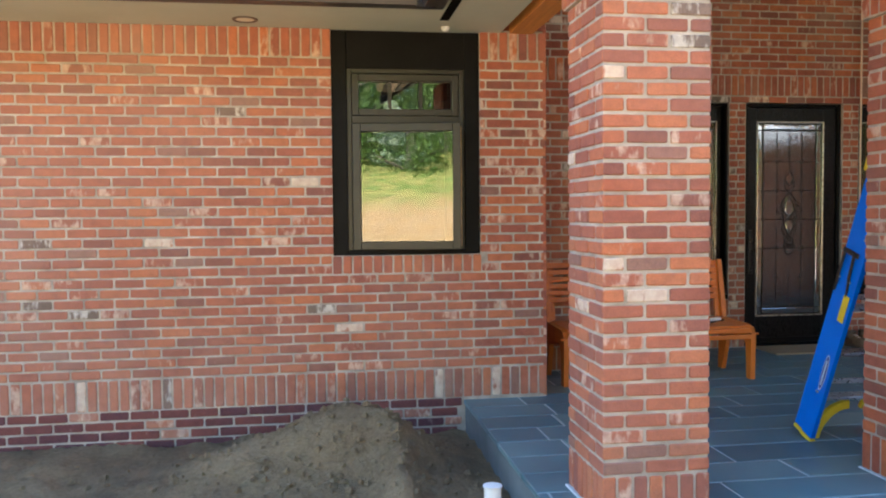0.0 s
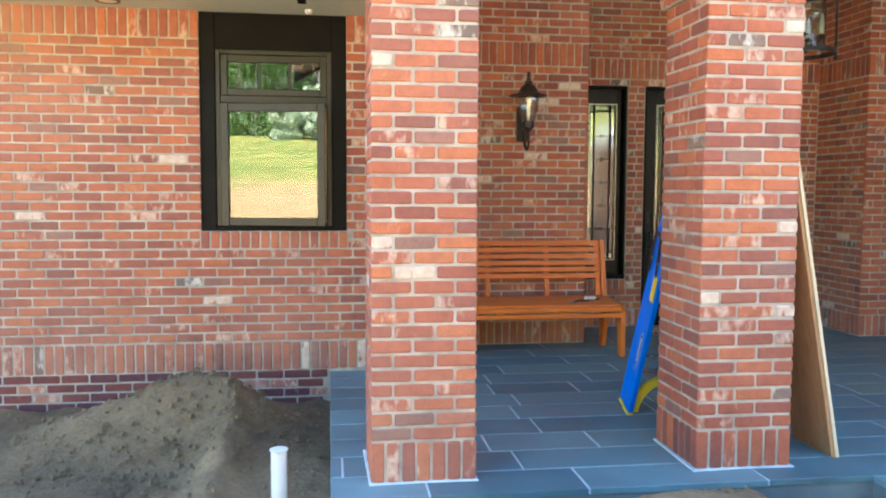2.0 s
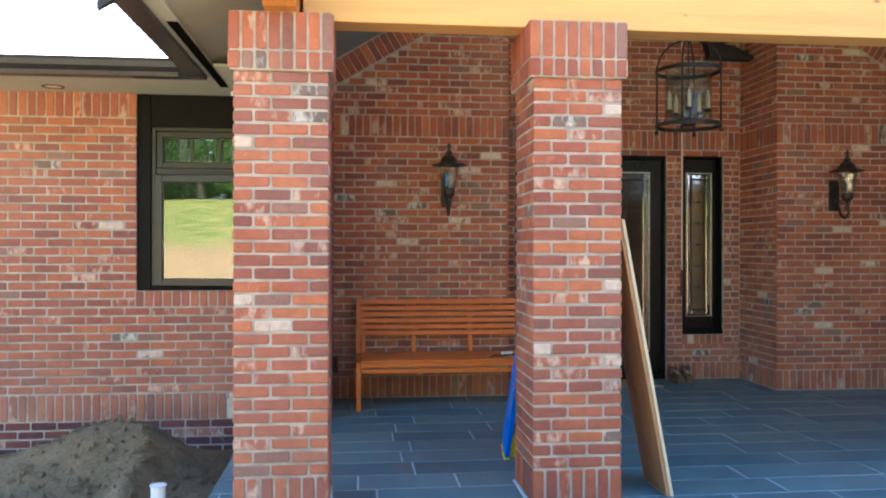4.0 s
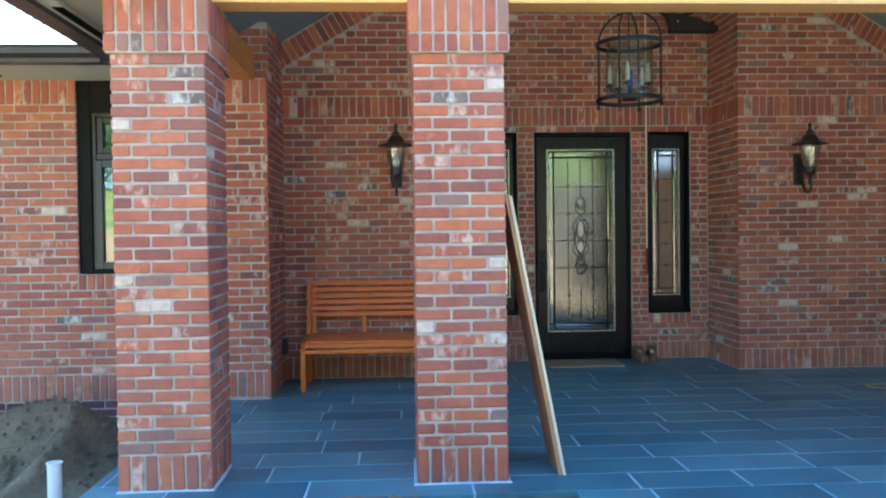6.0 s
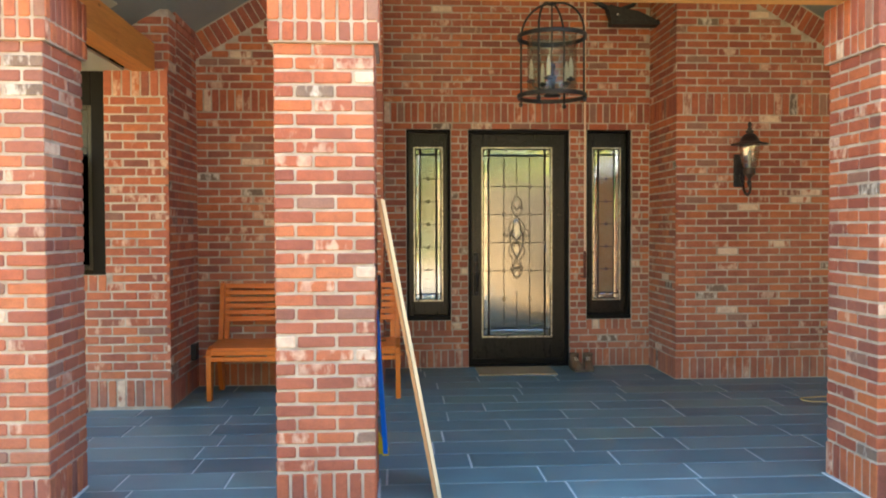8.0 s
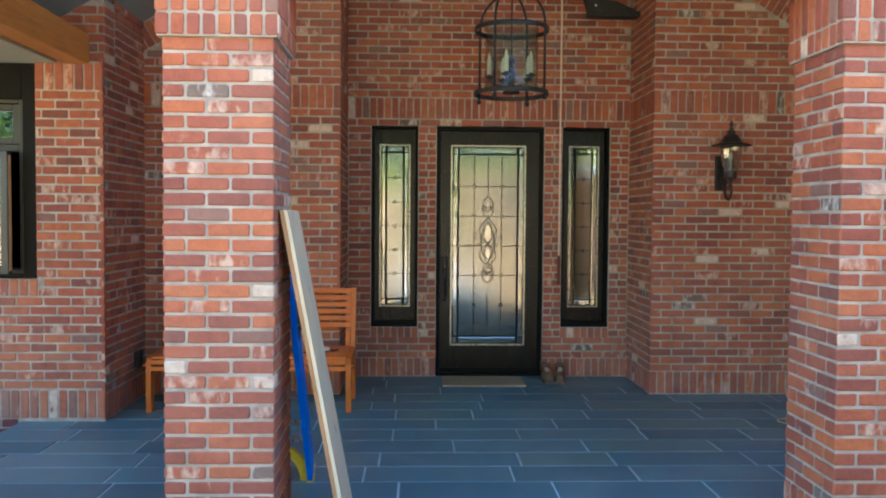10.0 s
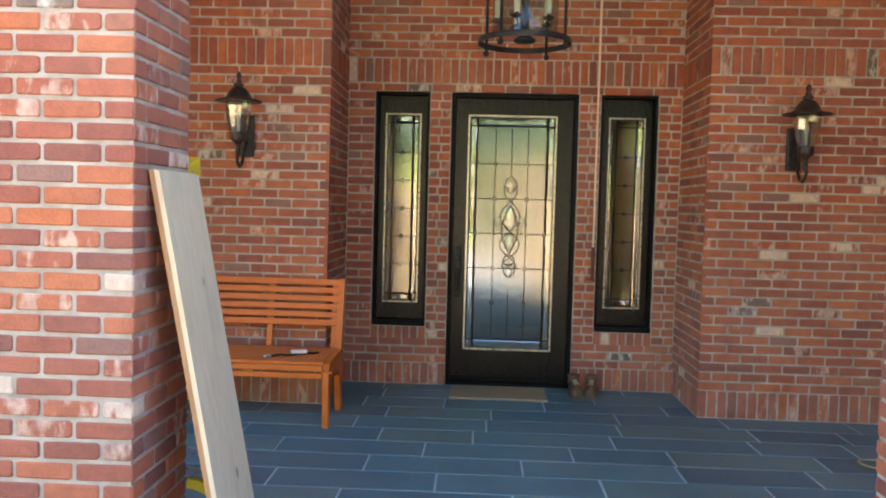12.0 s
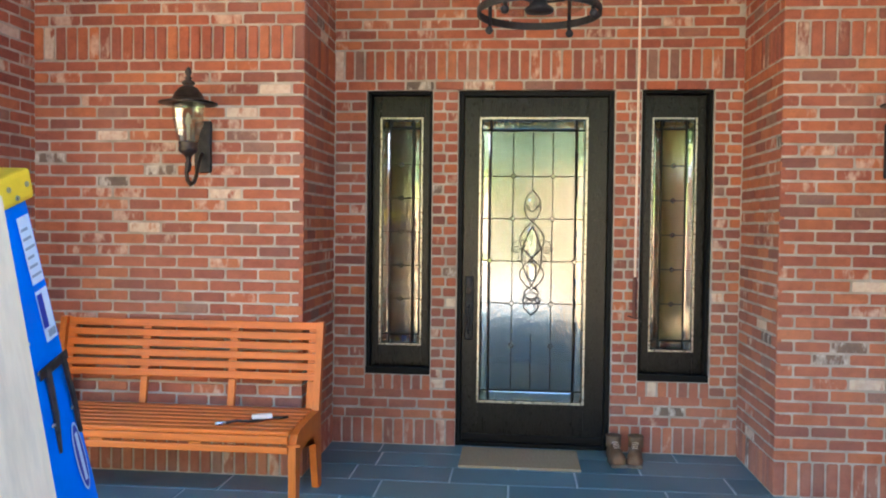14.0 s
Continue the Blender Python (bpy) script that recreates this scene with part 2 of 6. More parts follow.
def stone_mat():
    m, t, bs = mat("bluestone")
    r = rand(t)
    pos = coords(t, True)
    w = mathn(t, "MULTIPLY", r, 61.0)
    base = ramp(t, r, [(0.0, (0.085, 0.162, 0.195)), (0.4, (0.125, 0.222, 0.258)), (0.75, (0.165, 0.268, 0.295)), (1.0, (0.165, 0.250, 0.232))])
    n = noisef(t, 3.5, 6, 0.65, pos, w)
    n2 = noisef(t, 60, 5, 0.6, pos)
    col = mixc(t, 0.68, base, ramp(t, n, [(0.3, (0.55, 0.57, 0.6)), (0.7, (1.2, 1.2, 1.15))]), "MULTIPLY")
    dust = noisef(t, 1.1, 5, 0.6, pos)
    col = mixc(t, mathn(t, "MULTIPLY", mathn(t, "SUBTRACT", dust, 0.46, True), 1.4, True), col, (0.26, 0.32, 0.31))
    t.links.new(col, bs.inputs["Base Color"])
    t.links.new(ramp(t, n, [(0.3, (0.34,) * 3), (0.7, (0.55,) * 3)]), bs.inputs["Roughness"])
    bs.inputs["Specular IOR Level"].default_value = 0.5
    bump(t, mathn(t, "ADD", n2, n), bs, 0.4, 0.005)
    return m


STONE = stone_mat()
GROUT = simple("pale_grout", (0.46, 0.52, 0.55), (0.66, 0.72, 0.75), 6, 0.9, bscale=150, world_space=True)


def dirt_mat():
    m, t, bs = mat("bare_soil")
    pos = coords(t, True)
    n = noisef(t, 1.3, 8, 0.62, pos)
    n2 = noisef(t, 28, 8, 0.7, pos)
    n3 = noisef(t, 140, 5, 0.7, pos)
    col = ramp(t, n, [(0.3, (0.18, 0.135, 0.082)), (0.5, (0.30, 0.225, 0.13)), (0.72, (0.44, 0.33, 0.195))])
    col = mixc(t, 0.6, col, ramp(t, n2, [(0.35, (0.6, 0.58, 0.55)), (0.62, (1.1, 1.08, 1.05))]), "MULTIPLY")
    yy = t.nodes.new("ShaderNodeSeparateXYZ")
    t.links.new(pos, yy.inputs[0])
    grass = mixc(t, ramp(t, noisef(t, 1.1, 7, 0.68, pos), [(0.38, (0, 0, 0)), (0.62, (1, 1, 1))]), (0.14, 0.23, 0.035), (0.52, 0.42, 0.13))
    grass = mixc(t, 0.5, grass, ramp(t, noisef(t, 6.0, 5, 0.7, pos), [(0.35, (0.5, 0.55, 0.5)), (0.6, (1.15, 1.12, 1.1))]), "MULTIPLY")
    sand = mixc(t, ramp(t, noisef(t, 1.6, 7, 0.7, pos), [(0.4, (0, 0, 0)), (0.62, (1, 1, 1))]), (0.60, 0.39, 0.20), (0.50, 0.30, 0.12))
    far = mathn(t, "MULTIPLY", mathn(t, "SUBTRACT", mathn(t, "SUBTRACT", -8.0, mathn(t, "ADD", yy.outputs[1], mathn(t, "MULTIPLY", mathn(t, "MULTIPLY", mathn(t, "SUBTRACT", yy.outputs[0], 2.0), 0.25, True), 6.0))), mathn(t, "MULTIPLY", mathn(t, "ADD", n, noisef(t, 0.8, 6, 0.7, pos)), 7.0)), 0.28, True)
    # Out-of-view ground to the east, darkened to send less light into the porch.
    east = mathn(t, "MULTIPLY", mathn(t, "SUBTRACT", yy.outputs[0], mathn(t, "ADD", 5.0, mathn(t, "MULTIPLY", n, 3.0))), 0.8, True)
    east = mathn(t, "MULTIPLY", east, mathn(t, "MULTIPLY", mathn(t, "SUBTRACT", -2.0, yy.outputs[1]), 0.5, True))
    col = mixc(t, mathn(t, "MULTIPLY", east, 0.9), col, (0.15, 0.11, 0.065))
    # Ground south of y = 0 pales quickly, to bounce more light upwards.
    col = mixc(t, far, mixc(t, mathn(t, "MULTIPLY", mathn(t, "MULTIPLY", mathn(t, "SUBTRACT", 0.0, yy.outputs[1]), 0.7, True), mathn(t, "SUBTRACT", 1.0, mathn(t, "MULTIPLY", east, 0.95))), col, sand), grass)
    # Pale ground strip out of view, added to whiten the door glass reflection.
    ax = mathn(t, "ABSOLUTE", mathn(t, "SUBTRACT", yy.outputs[0], 4.7))
    pale_strip = mathn(t, "MULTIPLY", mathn(t, "MULTIPLY", mathn(t, "SUBTRACT", mathn(t, "ADD", 1.0, n), ax), 1.2, True), mathn(t, "MULTIPLY", mathn(t, "SUBTRACT", -1.8, yy.outputs[1]), 0.6, True))
    pale_strip = mathn(t, "MULTIPLY", pale_strip, mathn(t, "SUBTRACT", 1.0, far))
    col = mixc(t, mathn(t, "MULTIPLY", pale_strip, 0.8), col, (0.56, 0.50, 0.44))
    t.links.new(col, bs.inputs["Base Color"])
    bs.inputs["Roughness"].default_value = 0.95
    bump(t, mathn(t, "ADD", n2, mathn(t, "MULTIPLY", n3, 0.5)), bs, 1.0, 0.035)
    return m


SOIL = dirt_mat()


def shingle_mat():
    m, t, bs = mat("pale_shingles")
    n = noisef(t, 4, 5, 0.6, coords(t, True))
    t.links.new(ramp(t, n, [(0.3, (0.58, 0.58, 0.60)), (0.7, (0.72, 0.72, 0.73))]), bs.inputs["Base Color"])
    bs.inputs["Roughness"].default_value = 0.6
    return m


SHINGLE = shingle_mat()


def glass_mat(name, ior, rough, tint=(1, 1, 1), wave=0.0, wscale=30, mirror=0.0):
    m, t, bs = mat(name)
    bs.inputs["Base Color"].default_value = (*tint, 1)
    bs.inputs["Transmission Weight"].default_value = 1.0
    bs.inputs["IOR"].default_value = ior
    bs.inputs["Roughness"].default_value = rough
    if wave:
        bump(t, noisef(t, wscale, 3, 0.5, coords(t, False, (1, 1, 0.45))), bs, wave, 0.01)
    return m


PANE = glass_mat("window_glass", 1.95, 0.0, (0.8, 0.85, 0.82), 0.02, 3)
LEADED = glass_mat("textured_art_glass", 2.0, 0.0, (0.25, 0.28, 0.25), 0.085, 60)
RAIN = glass_mat("seeded_art_glass", 2.05, 0.0, (0.35, 0.38, 0.3), 0.055, 60)
CLEAR_RAIN = glass_mat("clear_seeded_art_glass", 1.6, 0.0, (0.85, 0.86, 0.8), 0.05, 60)
KRAFT = simple("kraft_sheet", (0.20, 0.15, 0.055), (0.25, 0.19, 0.075), 3, 0.9)
BEVEL = glass_mat("bevelled_glass", 2.3, 0.0, (0.6, 0.65, 0.6), 0.22, 9)


def clear_glass(name, gloss):
    """Thin clear glass: it lets light straight through and mirrors by its angle."""
    m, t, bs = mat(name)
    t.nodes.remove(bs)
    tr_, gl, mx, fr_ = (t.nodes.new(k) for k in ("ShaderNodeBsdfTransparent", "ShaderNodeBsdfGlossy", "ShaderNodeMixShader", "ShaderNodeLayerWeight"))
    tr_.inputs[0].default_value = (0.90, 0.94, 0.92, 1)
    gl.inputs["Roughness"].default_value = 0.03
    fr_.inputs[0].default_value = 0.3
    b = t.nodes.new("ShaderNodeBump")
    b.inputs["Strength"].default_value, b.inputs["Distance"].default_value = 0.3, 0.01
    t.links.new(noisef(t, 14, 3, 0.5, coords(t)), b.inputs["Height"])
    t.links.new(b.outputs[0], gl.inputs["Normal"])
    t.links.new(b.outputs[0], fr_.inputs["Normal"])
    t.links.new(mathn(t, "ADD", mathn(t, "MULTIPLY", fr_.outputs["Facing"], 0.35), gloss), mx.inputs[0])
    t.links.new(tr_.outputs[0], mx.inputs[1])
    t.links.new(gl.outputs[0], mx.inputs[2])
    out = [n for n in t.nodes if n.type == "OUTPUT_MATERIAL"][0]
    t.links.new(mx.outputs[0], out.inputs[0])
    return m


CLEAR = clear_glass("clear_lamp_glass", 0.03)
SEEDED = clear_glass("seeded_lamp_glass", 0.13)


# ---- mesh tools ----
def mesh_ob(name, verts, faces, material, parent=None, label="", mats=None, index=None, smooth=False):
    me = bpy.data.meshes.new(name)
    me.from_pydata([tuple(v) for v in verts], [], faces)
    for x in (mats or [material]):
        me.materials.append(x)
    if index is not None:
        me.polygons.foreach_set("material_index", index)
    if smooth:
        me.polygons.foreach_set("use_smooth", [True] * len(me.polygons))
    me.update()
    ob = new(name, me)
    if parent:
        ob.parent = parent
    if label:
        ob["label"] = label
    return ob


def part(name, bm, material, parent=None, label="", smooth=False):
    me = bpy.data.meshes.new(name)
    bmesh.ops.recalc_face_normals(bm, faces=bm.faces)
    bm.to_mesh(me)
    bm.free()
    me.materials.append(material)
    if smooth:
        me.polygons.foreach_set("use_smooth", [True] * len(me.polygons))
    ob = new(name, me)
    if parent:
        ob.parent = parent
    if label:
        ob["label"] = label
    return ob


def box(bm, x0, y0, z0, x1, y1, z1, bev=0.0, m=None):
    """A box in bm, with its edges bevelled."""
    mm = Matrix.Translation(((x0 + x1) / 2, (y0 + y1) / 2, (z0 + z1) / 2)) @ Matrix.Diagonal((abs(x1 - x0), abs(y1 - y0), abs(z1 - z0), 1))
    if m is not None:
        mm = m @ mm
    vs = bmesh.ops.create_cube(bm, size=1, matrix=mm)["verts"]
    if bev:
        es = list({e for v in vs for e in v.link_edges})
        bmesh.ops.bevel(bm, geom=es, offset=bev, segments=2 if bev > 0.004 else 1, affect="EDGES", profile=0.6)
    return bm


def B():
    return bmesh.new()


def lathe(bm, prof, centre=(0, 0, 0), n=24, m=None):
    """Turns (radius, height) pairs round z."""
    rings = []
    for r, z in prof:
        ring = []
        for i in range(n):
            a = 2 * math.pi * i / n
            p = Vector((centre[0] + r * math.cos(a), centre[1] + r * math.sin(a), centre[2] + z))
            ring.append(bm.verts.new(m @ p if m is not None else p))
        rings.append(ring)
    for a, b in zip(rings, rings[1:]):
        for i in range(n):
            bm.faces.new((a[i], a[(i + 1) % n], b[(i + 1) % n], b[i]))
    if prof[0] == prof[-1]:
        return bm
    if prof[0][0] > 1e-4:
        bm.faces.new(rings[0])
    if prof[-1][0] > 1e-4:
        bm.faces.new(rings[-1])
    return bm


def tube(bm, pts, r, n=8, closed=False):
    """A round bar through pts; r a number or one for each point."""
    pts = [Vector(p) for p in pts]
    rs = r if isinstance(r, (list, tuple)) else [r] * len(pts)
    rings = []
    for i, p in enumerate(pts):
        a = pts[(i - 1) % len(pts)] if (i or closed) else p
        b = pts[(i + 1) % len(pts)] if (i < len(pts) - 1 or closed) else p
        d = (b - a).normalized()
        u = d.orthogonal().normalized() if abs(d.z) > 0.95 else d.cross(Vector((0, 0, 1))).normalized()
        if rings and not closed:
            u = (u0 - d * u0.dot(d)).normalized()
        u0 = u
        v = d.cross(u)
        rings.append([bm.verts.new(p + (u * math.cos(2 * math.pi * k / n) + v * math.sin(2 * math.pi * k / n)) * rs[i]) for k in range(n)])
    pairs = list(zip(rings, rings[1:])) + ([(rings[-1], rings[0])] if closed else [])
    for a, b in pairs:
        for k in range(n):
            bm.faces.new((a[k], a[(k + 1) % n], b[(k + 1) % n], b[k]))
    if not closed:
        bm.faces.new(rings[0])
        bm.faces.new(rings[-1])
    return bm


def ring_pts(r, z, n=32, c=(0, 0)):
    return [(c[0] + r * math.cos(2 * math.pi * i / n), c[1] + r * math.sin(2 * math.pi * i / n), z) for i in range(n)]


def thing(name, x, y, z, label, category, group="", rz=0, kind=""):
    ob = new(name)
    ob.matrix_basis = pose(x, y, z, 0, 0, rz)
    return tagged(ob, label, category, group, kind)


def poly(bm, pts, y0, y1):
    """Extrudes an x-z outline from y0 to y1."""
    a = [bm.verts.new((x, y0, z)) for x, z in pts]
    b = [bm.verts.new((x, y1, z)) for x, z in pts]
    bm.faces.new(a)
    bm.faces.new(b[::-1])
    for i in range(len(pts)):
        j = (i + 1) % len(pts)
        bm.faces.new((a[i], b[i], b[j], a[j]))
    return bm


# ---- bricks ----
J = 0.014          # joint
L, H = 0.189, 0.0562
C = 0.0705         # course
rb = random.Random(7)


def brick_shape(w, h, rnd, d=0.028):
    """Verts and faces of one tumbled brick with knocked-off corners: its face looks to -y and stands at y = 0."""
    o = []
    for sx, sz, flip in ((-1, -1, False), (1, -1, True), (1, 1, False), (-1, 1, True)):
        a, b = rnd.uniform(0.003, 0.011), rnd.uniform(0.003, 0.009)
        x, z = sx * w / 2, sz * h / 2
        jx, jz = rnd.uniform(-0.0012, 0.0015) * sx, rnd.uniform(-0.0022, 0.0016) * sz
        p, q = (x + jx, z - sz * b + jz), (x - sx * a, z + jz)
        o += [q, p] if flip else [p, q]
    k = rnd.uniform(0.0035, 0.0065)
    f = [(x * (1 - 2 * k / w), z * (1 - 2 * k / h)) for x, z in o]
    v = [(x, d, z) for x, z in o] + [(x, 0.0032, z) for x, z in o] + [(x, rnd.uniform(-0.0012, 0.0008), z) for x, z in f]
    q = []
    for i in range(8):
        j = (i + 1) % 8
        q += [(i, j, 8 + j, 8 + i), (8 + i, 8 + j, 16 + j, 16 + i)]
    q.append(tuple(range(16, 24)))
    return v, q


_cache = {}


def brick_mesh(w, h, slot, k):
    key = (round(w, 3), round(h, 3), slot, k)
    if key not in _cache:
        v, q = brick_shape(w, h, random.Random(hash((key[0] * 1000, key[1] * 1000, k)) % 99991))
        me = bpy.data.meshes.new("brick")
        me.from_pydata(v, [], q)
        me.materials.append(BRICKS[slot])
        me.update()
        _cache[key] = me
    return _cache[key]


def lay(wall, m, bricks, singles, mm=lambda b: True):
    """Lays bricks (u, z, w, h, slot, tilt) on the face at pose m (u along its x, outwards is its -y): the first that pass, up to singles, one by one,
    the others joined."""
    V, F, I = [], [], []
    n = 0
    for b in bricks:
        u, z, w, h, slot, tilt = b
        pm = m @ Matrix.Translation((u, -rb.uniform(0.0, 0.0028), z)) @ Matrix.Rotation(tilt, 4, "Y")
        k = rb.randrange(9)
        if n < singles and mm(b):
            ob = new("brick", brick_mesh(w, h, slot, k))
            ob.parent = wall
            ob.matrix_basis = pm
            n += 1
        else:
            v, q = brick_shape(w, h, rb)
            base = len(V)
            V += [pm @ Vector(p) for p in v]
            F += [tuple(base + i for i in f) for f in q]
            I += [slot] * len(q)
    if V:
        ob = mesh_ob("far_brick", V, F, None, wall, mats=BRICKS, index=I)
        ob["kind"] = "stuff"
    return n


def slot_of():
    r = rb.random()
    return 1 if r < 0.085 else 2 if r < 0.17 else 3 if r < 0.20 else 4 if r < 0.207 else 6 if r < 0.22 else 0


def running(u0, u1, z0, n, course=C, shift=0.0, holes=(), h=H, top=None):
    """Running bond between u0 and u1. holes: (ua, ub, za, zb). top: a limit z for each u."""
    out = []
    for r in range(n):
        z = z0 + r * course + h / 2 + J / 2
        u = u0 - ((shift + (L + J) * 0.5 * (r % 2)) % (L + J))
        while u < u1 - 0.02:
            a, b = max(u, u0), min(u + L, u1)
            segs = [(a, b)]
            for ua, ub, za, zb in holes:
                if za - 0.02 < z < zb + 0.01:
                    nxt = []
                    for p, q in segs:
                        if q <= ua or p >= ub:
                            nxt.append((p, q))
                        else:
                            if p < ua:
                                nxt.append((p, ua))
                            if q > ub:
                                nxt.append((ub, q))
                    segs = nxt
            for p, q in segs:
                if q - p > 0.025 and (top is None or z + h / 2 < top((p + q) / 2) - 0.02):
                    out.append(((p + q) / 2, z, q - p, h, slot_of(), 0.0))
            u += L + J
    return out


def soldiers(u0, u1, z0, h=0.195, w=0.058, tilt=0.0):
    n = max(1, round((u1 - u0 + J) / (w + J)))
    p = (u1 - u0 + J) / n
    return [(u0 + p * (i + 0.5) - J / 2, z0 + h / 2, p - J, h, slot_of(), tilt) for i in range(n)]


def face(x, y, rz=0):
    return pose(x, y, 0, 0, 0, rz)


exec_bricks = []          # laid last


# ---- ground ----
def ground_z(x, y):
    z = -0.24
    # spoil heap by the house wall, dirt thrown against the porch
    for cx, cy, sx, sy, hh in ((0.22, 5.28, 0.40, 0.42, 0.30), (0.62, 5.22, 0.34, 0.45, 0.21), (-0.30, 5.2, 0.55, 0.40, 0.17), (0.60, 4.62, 0.12, 0.55, 0.17), (0.95, 4.9, 0.22, 0.5, 0.08), (-1.6, 5.7, 0.6, 0.4, 0.07), (2.8, 2.98, 0.95, 0.25, 0.375), (2.0, 2.9, 0.4, 0.3, 0.08)):
        z += hh * math.exp(-((x - cx) / sx) ** 2 - ((y - cy) / sy) ** 2)
    near = math.exp(-max(0.0, -y - 2) / 3)
    z += near * (0.05 * noise.noise(Vector((x * 1.3, y * 1.3, 0))) + 0.034 * noise.noise(Vector((x * 5, y * 5, 3))) + 0.018 * noise.noise(Vector((x * 17, y * 17, 5))) + 0.007 * noise.noise(Vector((x * 34, y * 34, 8))))
    z += near * 0.025 * max(0.0, noise.noise(Vector((x * 9, y * 9, 11))) - 0.15)
    if y < -6:
        z += (0.17 + 0.07 * min(max((x + 6) / 9, 0), 1)) * (min(-y, 36) - 6) + 0.25 * noise.noise(Vector((x * 0.2, y * 0.2, 9)))
    if 1.15 < x < 9 and y > 3.3 or 3.8 < x < 5.9 and y < 3.5:
        z = min(z, -0.13)
    return z


xs = [-400, -150, -60, -30, -18, -12, -8, -5] + list(np.arange(-3.2, 6.4, 0.045)) + [6.6, 7.2, 8, 10, 14, 20, 32, 60, 150, 400]
ys = [-400, -150, -60, -40, -34, -30, -26, -22, -18, -15, -12, -10, -8.5, -7, -5.5, -4, -3, -2, -1, 0] + list(np.arange(0.6, 6.3, 0.045)) + [6.6, 8, 12, 20, 40, 100, 400]
gv = [(x, y, ground_z(x, y)) for y in ys for x in xs]
nx = len(xs)
gf = [(j * nx + i, j * nx + i + 1, (j + 1) * nx + i + 1, (j + 1) * nx + i) for j in range(len(ys) - 1) for i in range(nx - 1)]
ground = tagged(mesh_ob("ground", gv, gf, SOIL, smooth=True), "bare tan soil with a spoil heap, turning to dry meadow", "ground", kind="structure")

rc = random.Random(31)
CV, CF = [], []
for _ in range(1500):
    if rc.random() < 0.75:
        x, y = rc.gauss(0.35, 0.75), rc.gauss(4.9, 0.55)
    else:
        x, y = rc.uniform(-2.5, 3.9), rc.uniform(2.0, 3.35)
    if x > 1.16 and y > 3.35 or y > 6.0 or x < -3:
        continue
    q = rc.choice((0.006, 0.008, 0.01, 0.014, 0.02, 0.028)) * rc.uniform(0.7, 1.2)
    c = Vector((x, y, ground_z(x, y) + q * 0.2))
    b = len(CV)
    for dx, dy, dz in ((1, 0, 0), (-1, 0, 0), (0, 1, 0), (0, -1, 0), (0, 0, 1), (0.6, 0.6, 0.6), (-0.6, 0.6, 0.5), (0, -0.7, 0.7)):
        CV.append(c + Vector((dx, dy, dz * 0.8)) * q * rc.uniform(0.7, 1.3))
    CF += [tuple(b + i for i in f) for f in ((0, 2, 5), (2, 6, 5), (6, 1, 4), (5, 6, 4), (0, 5, 7), (5, 4, 7), (4, 1, 7), (1, 3, 7), (3, 0, 7), (2, 1, 6))]
tagged(mesh_ob("soil_clods", CV, CF, SOIL), "loose clods and small stones strewn over the soil", "soil", kind="stuff")

# ---- porch floor ----
PX0, PX1, PY0, PY1 = 1.205, 8.35, 3.42, 8.1
bm = B()
box(bm, PX0 + 0.012, PY0 + 0.012, -0.03, PX1, 9.2, -0.004)
box(bm, 3.894, -1.39, -0.03, 5.728, PY0 + 0.012, -0.0045)
porch = tagged(part("porch_floor", bm, GROUT), "blue-grey flagstone porch floor with pale grout", "floor", kind="structure")
bm = B()
box(bm, PX0 + 0.014, PY0 + 0.014, -0.6, PX1, 9.2, -0.0301)
box(bm, 3.896, -1.388, -0.6, 5.726, PY0 + 0.014, -0.0302)
part("porch_riser", bm, simple("slab_concrete", (0.11, 0.14, 0.15), (0.18, 0.21, 0.22), 5, 0.85, bscale=90, bstr=0.4, world_space=True), porch, "blue-grey mortared slab edge")
stones = []
rs = random.Random(3)
joints = [3.42] + [3.72 + 0.302 * i for i in range(15)]


def stone_row(y0, y1, x0, x1, off, edge=False):
    x = x0 - off
    while x < x1 - 0.03:
        ln = rs.choice((0.61, 0.76, 0.91, 0.91))
        a, b = max(x, x0), min(x + ln, x1)
        if x1 - b < 0.15:
            b = x1
        if b - a > 0.05:
            stones.append((a, y0, b, y1))
        x = b if b == x1 else x + ln


for y0, y1 in zip(joints, joints[1:]):
    if y0 > 8.0:
        break
    stone_row(y0, min(y1, 8.1), PX0, PX1, rs.uniform(0.05, 0.85) if y0 > 3.5 else 0.3)
for i in range(16):
    y1 = 3.42 - 0.305 * i
    if y1 - 0.305 > -1.42:
        stone_row(y1 - 0.305, y1, 3.88, 5.74, rs.uniform(0, 0.6))


def column_core(bm, x0, y0, w, z1):
    box(bm, x0 + 0.009, y0 + 0.009, 0, x0 + w - 0.009, y0 + w - 0.009, z1)


# ---- columns ----
CW = 0.506
CZ = 2.39
columns = []
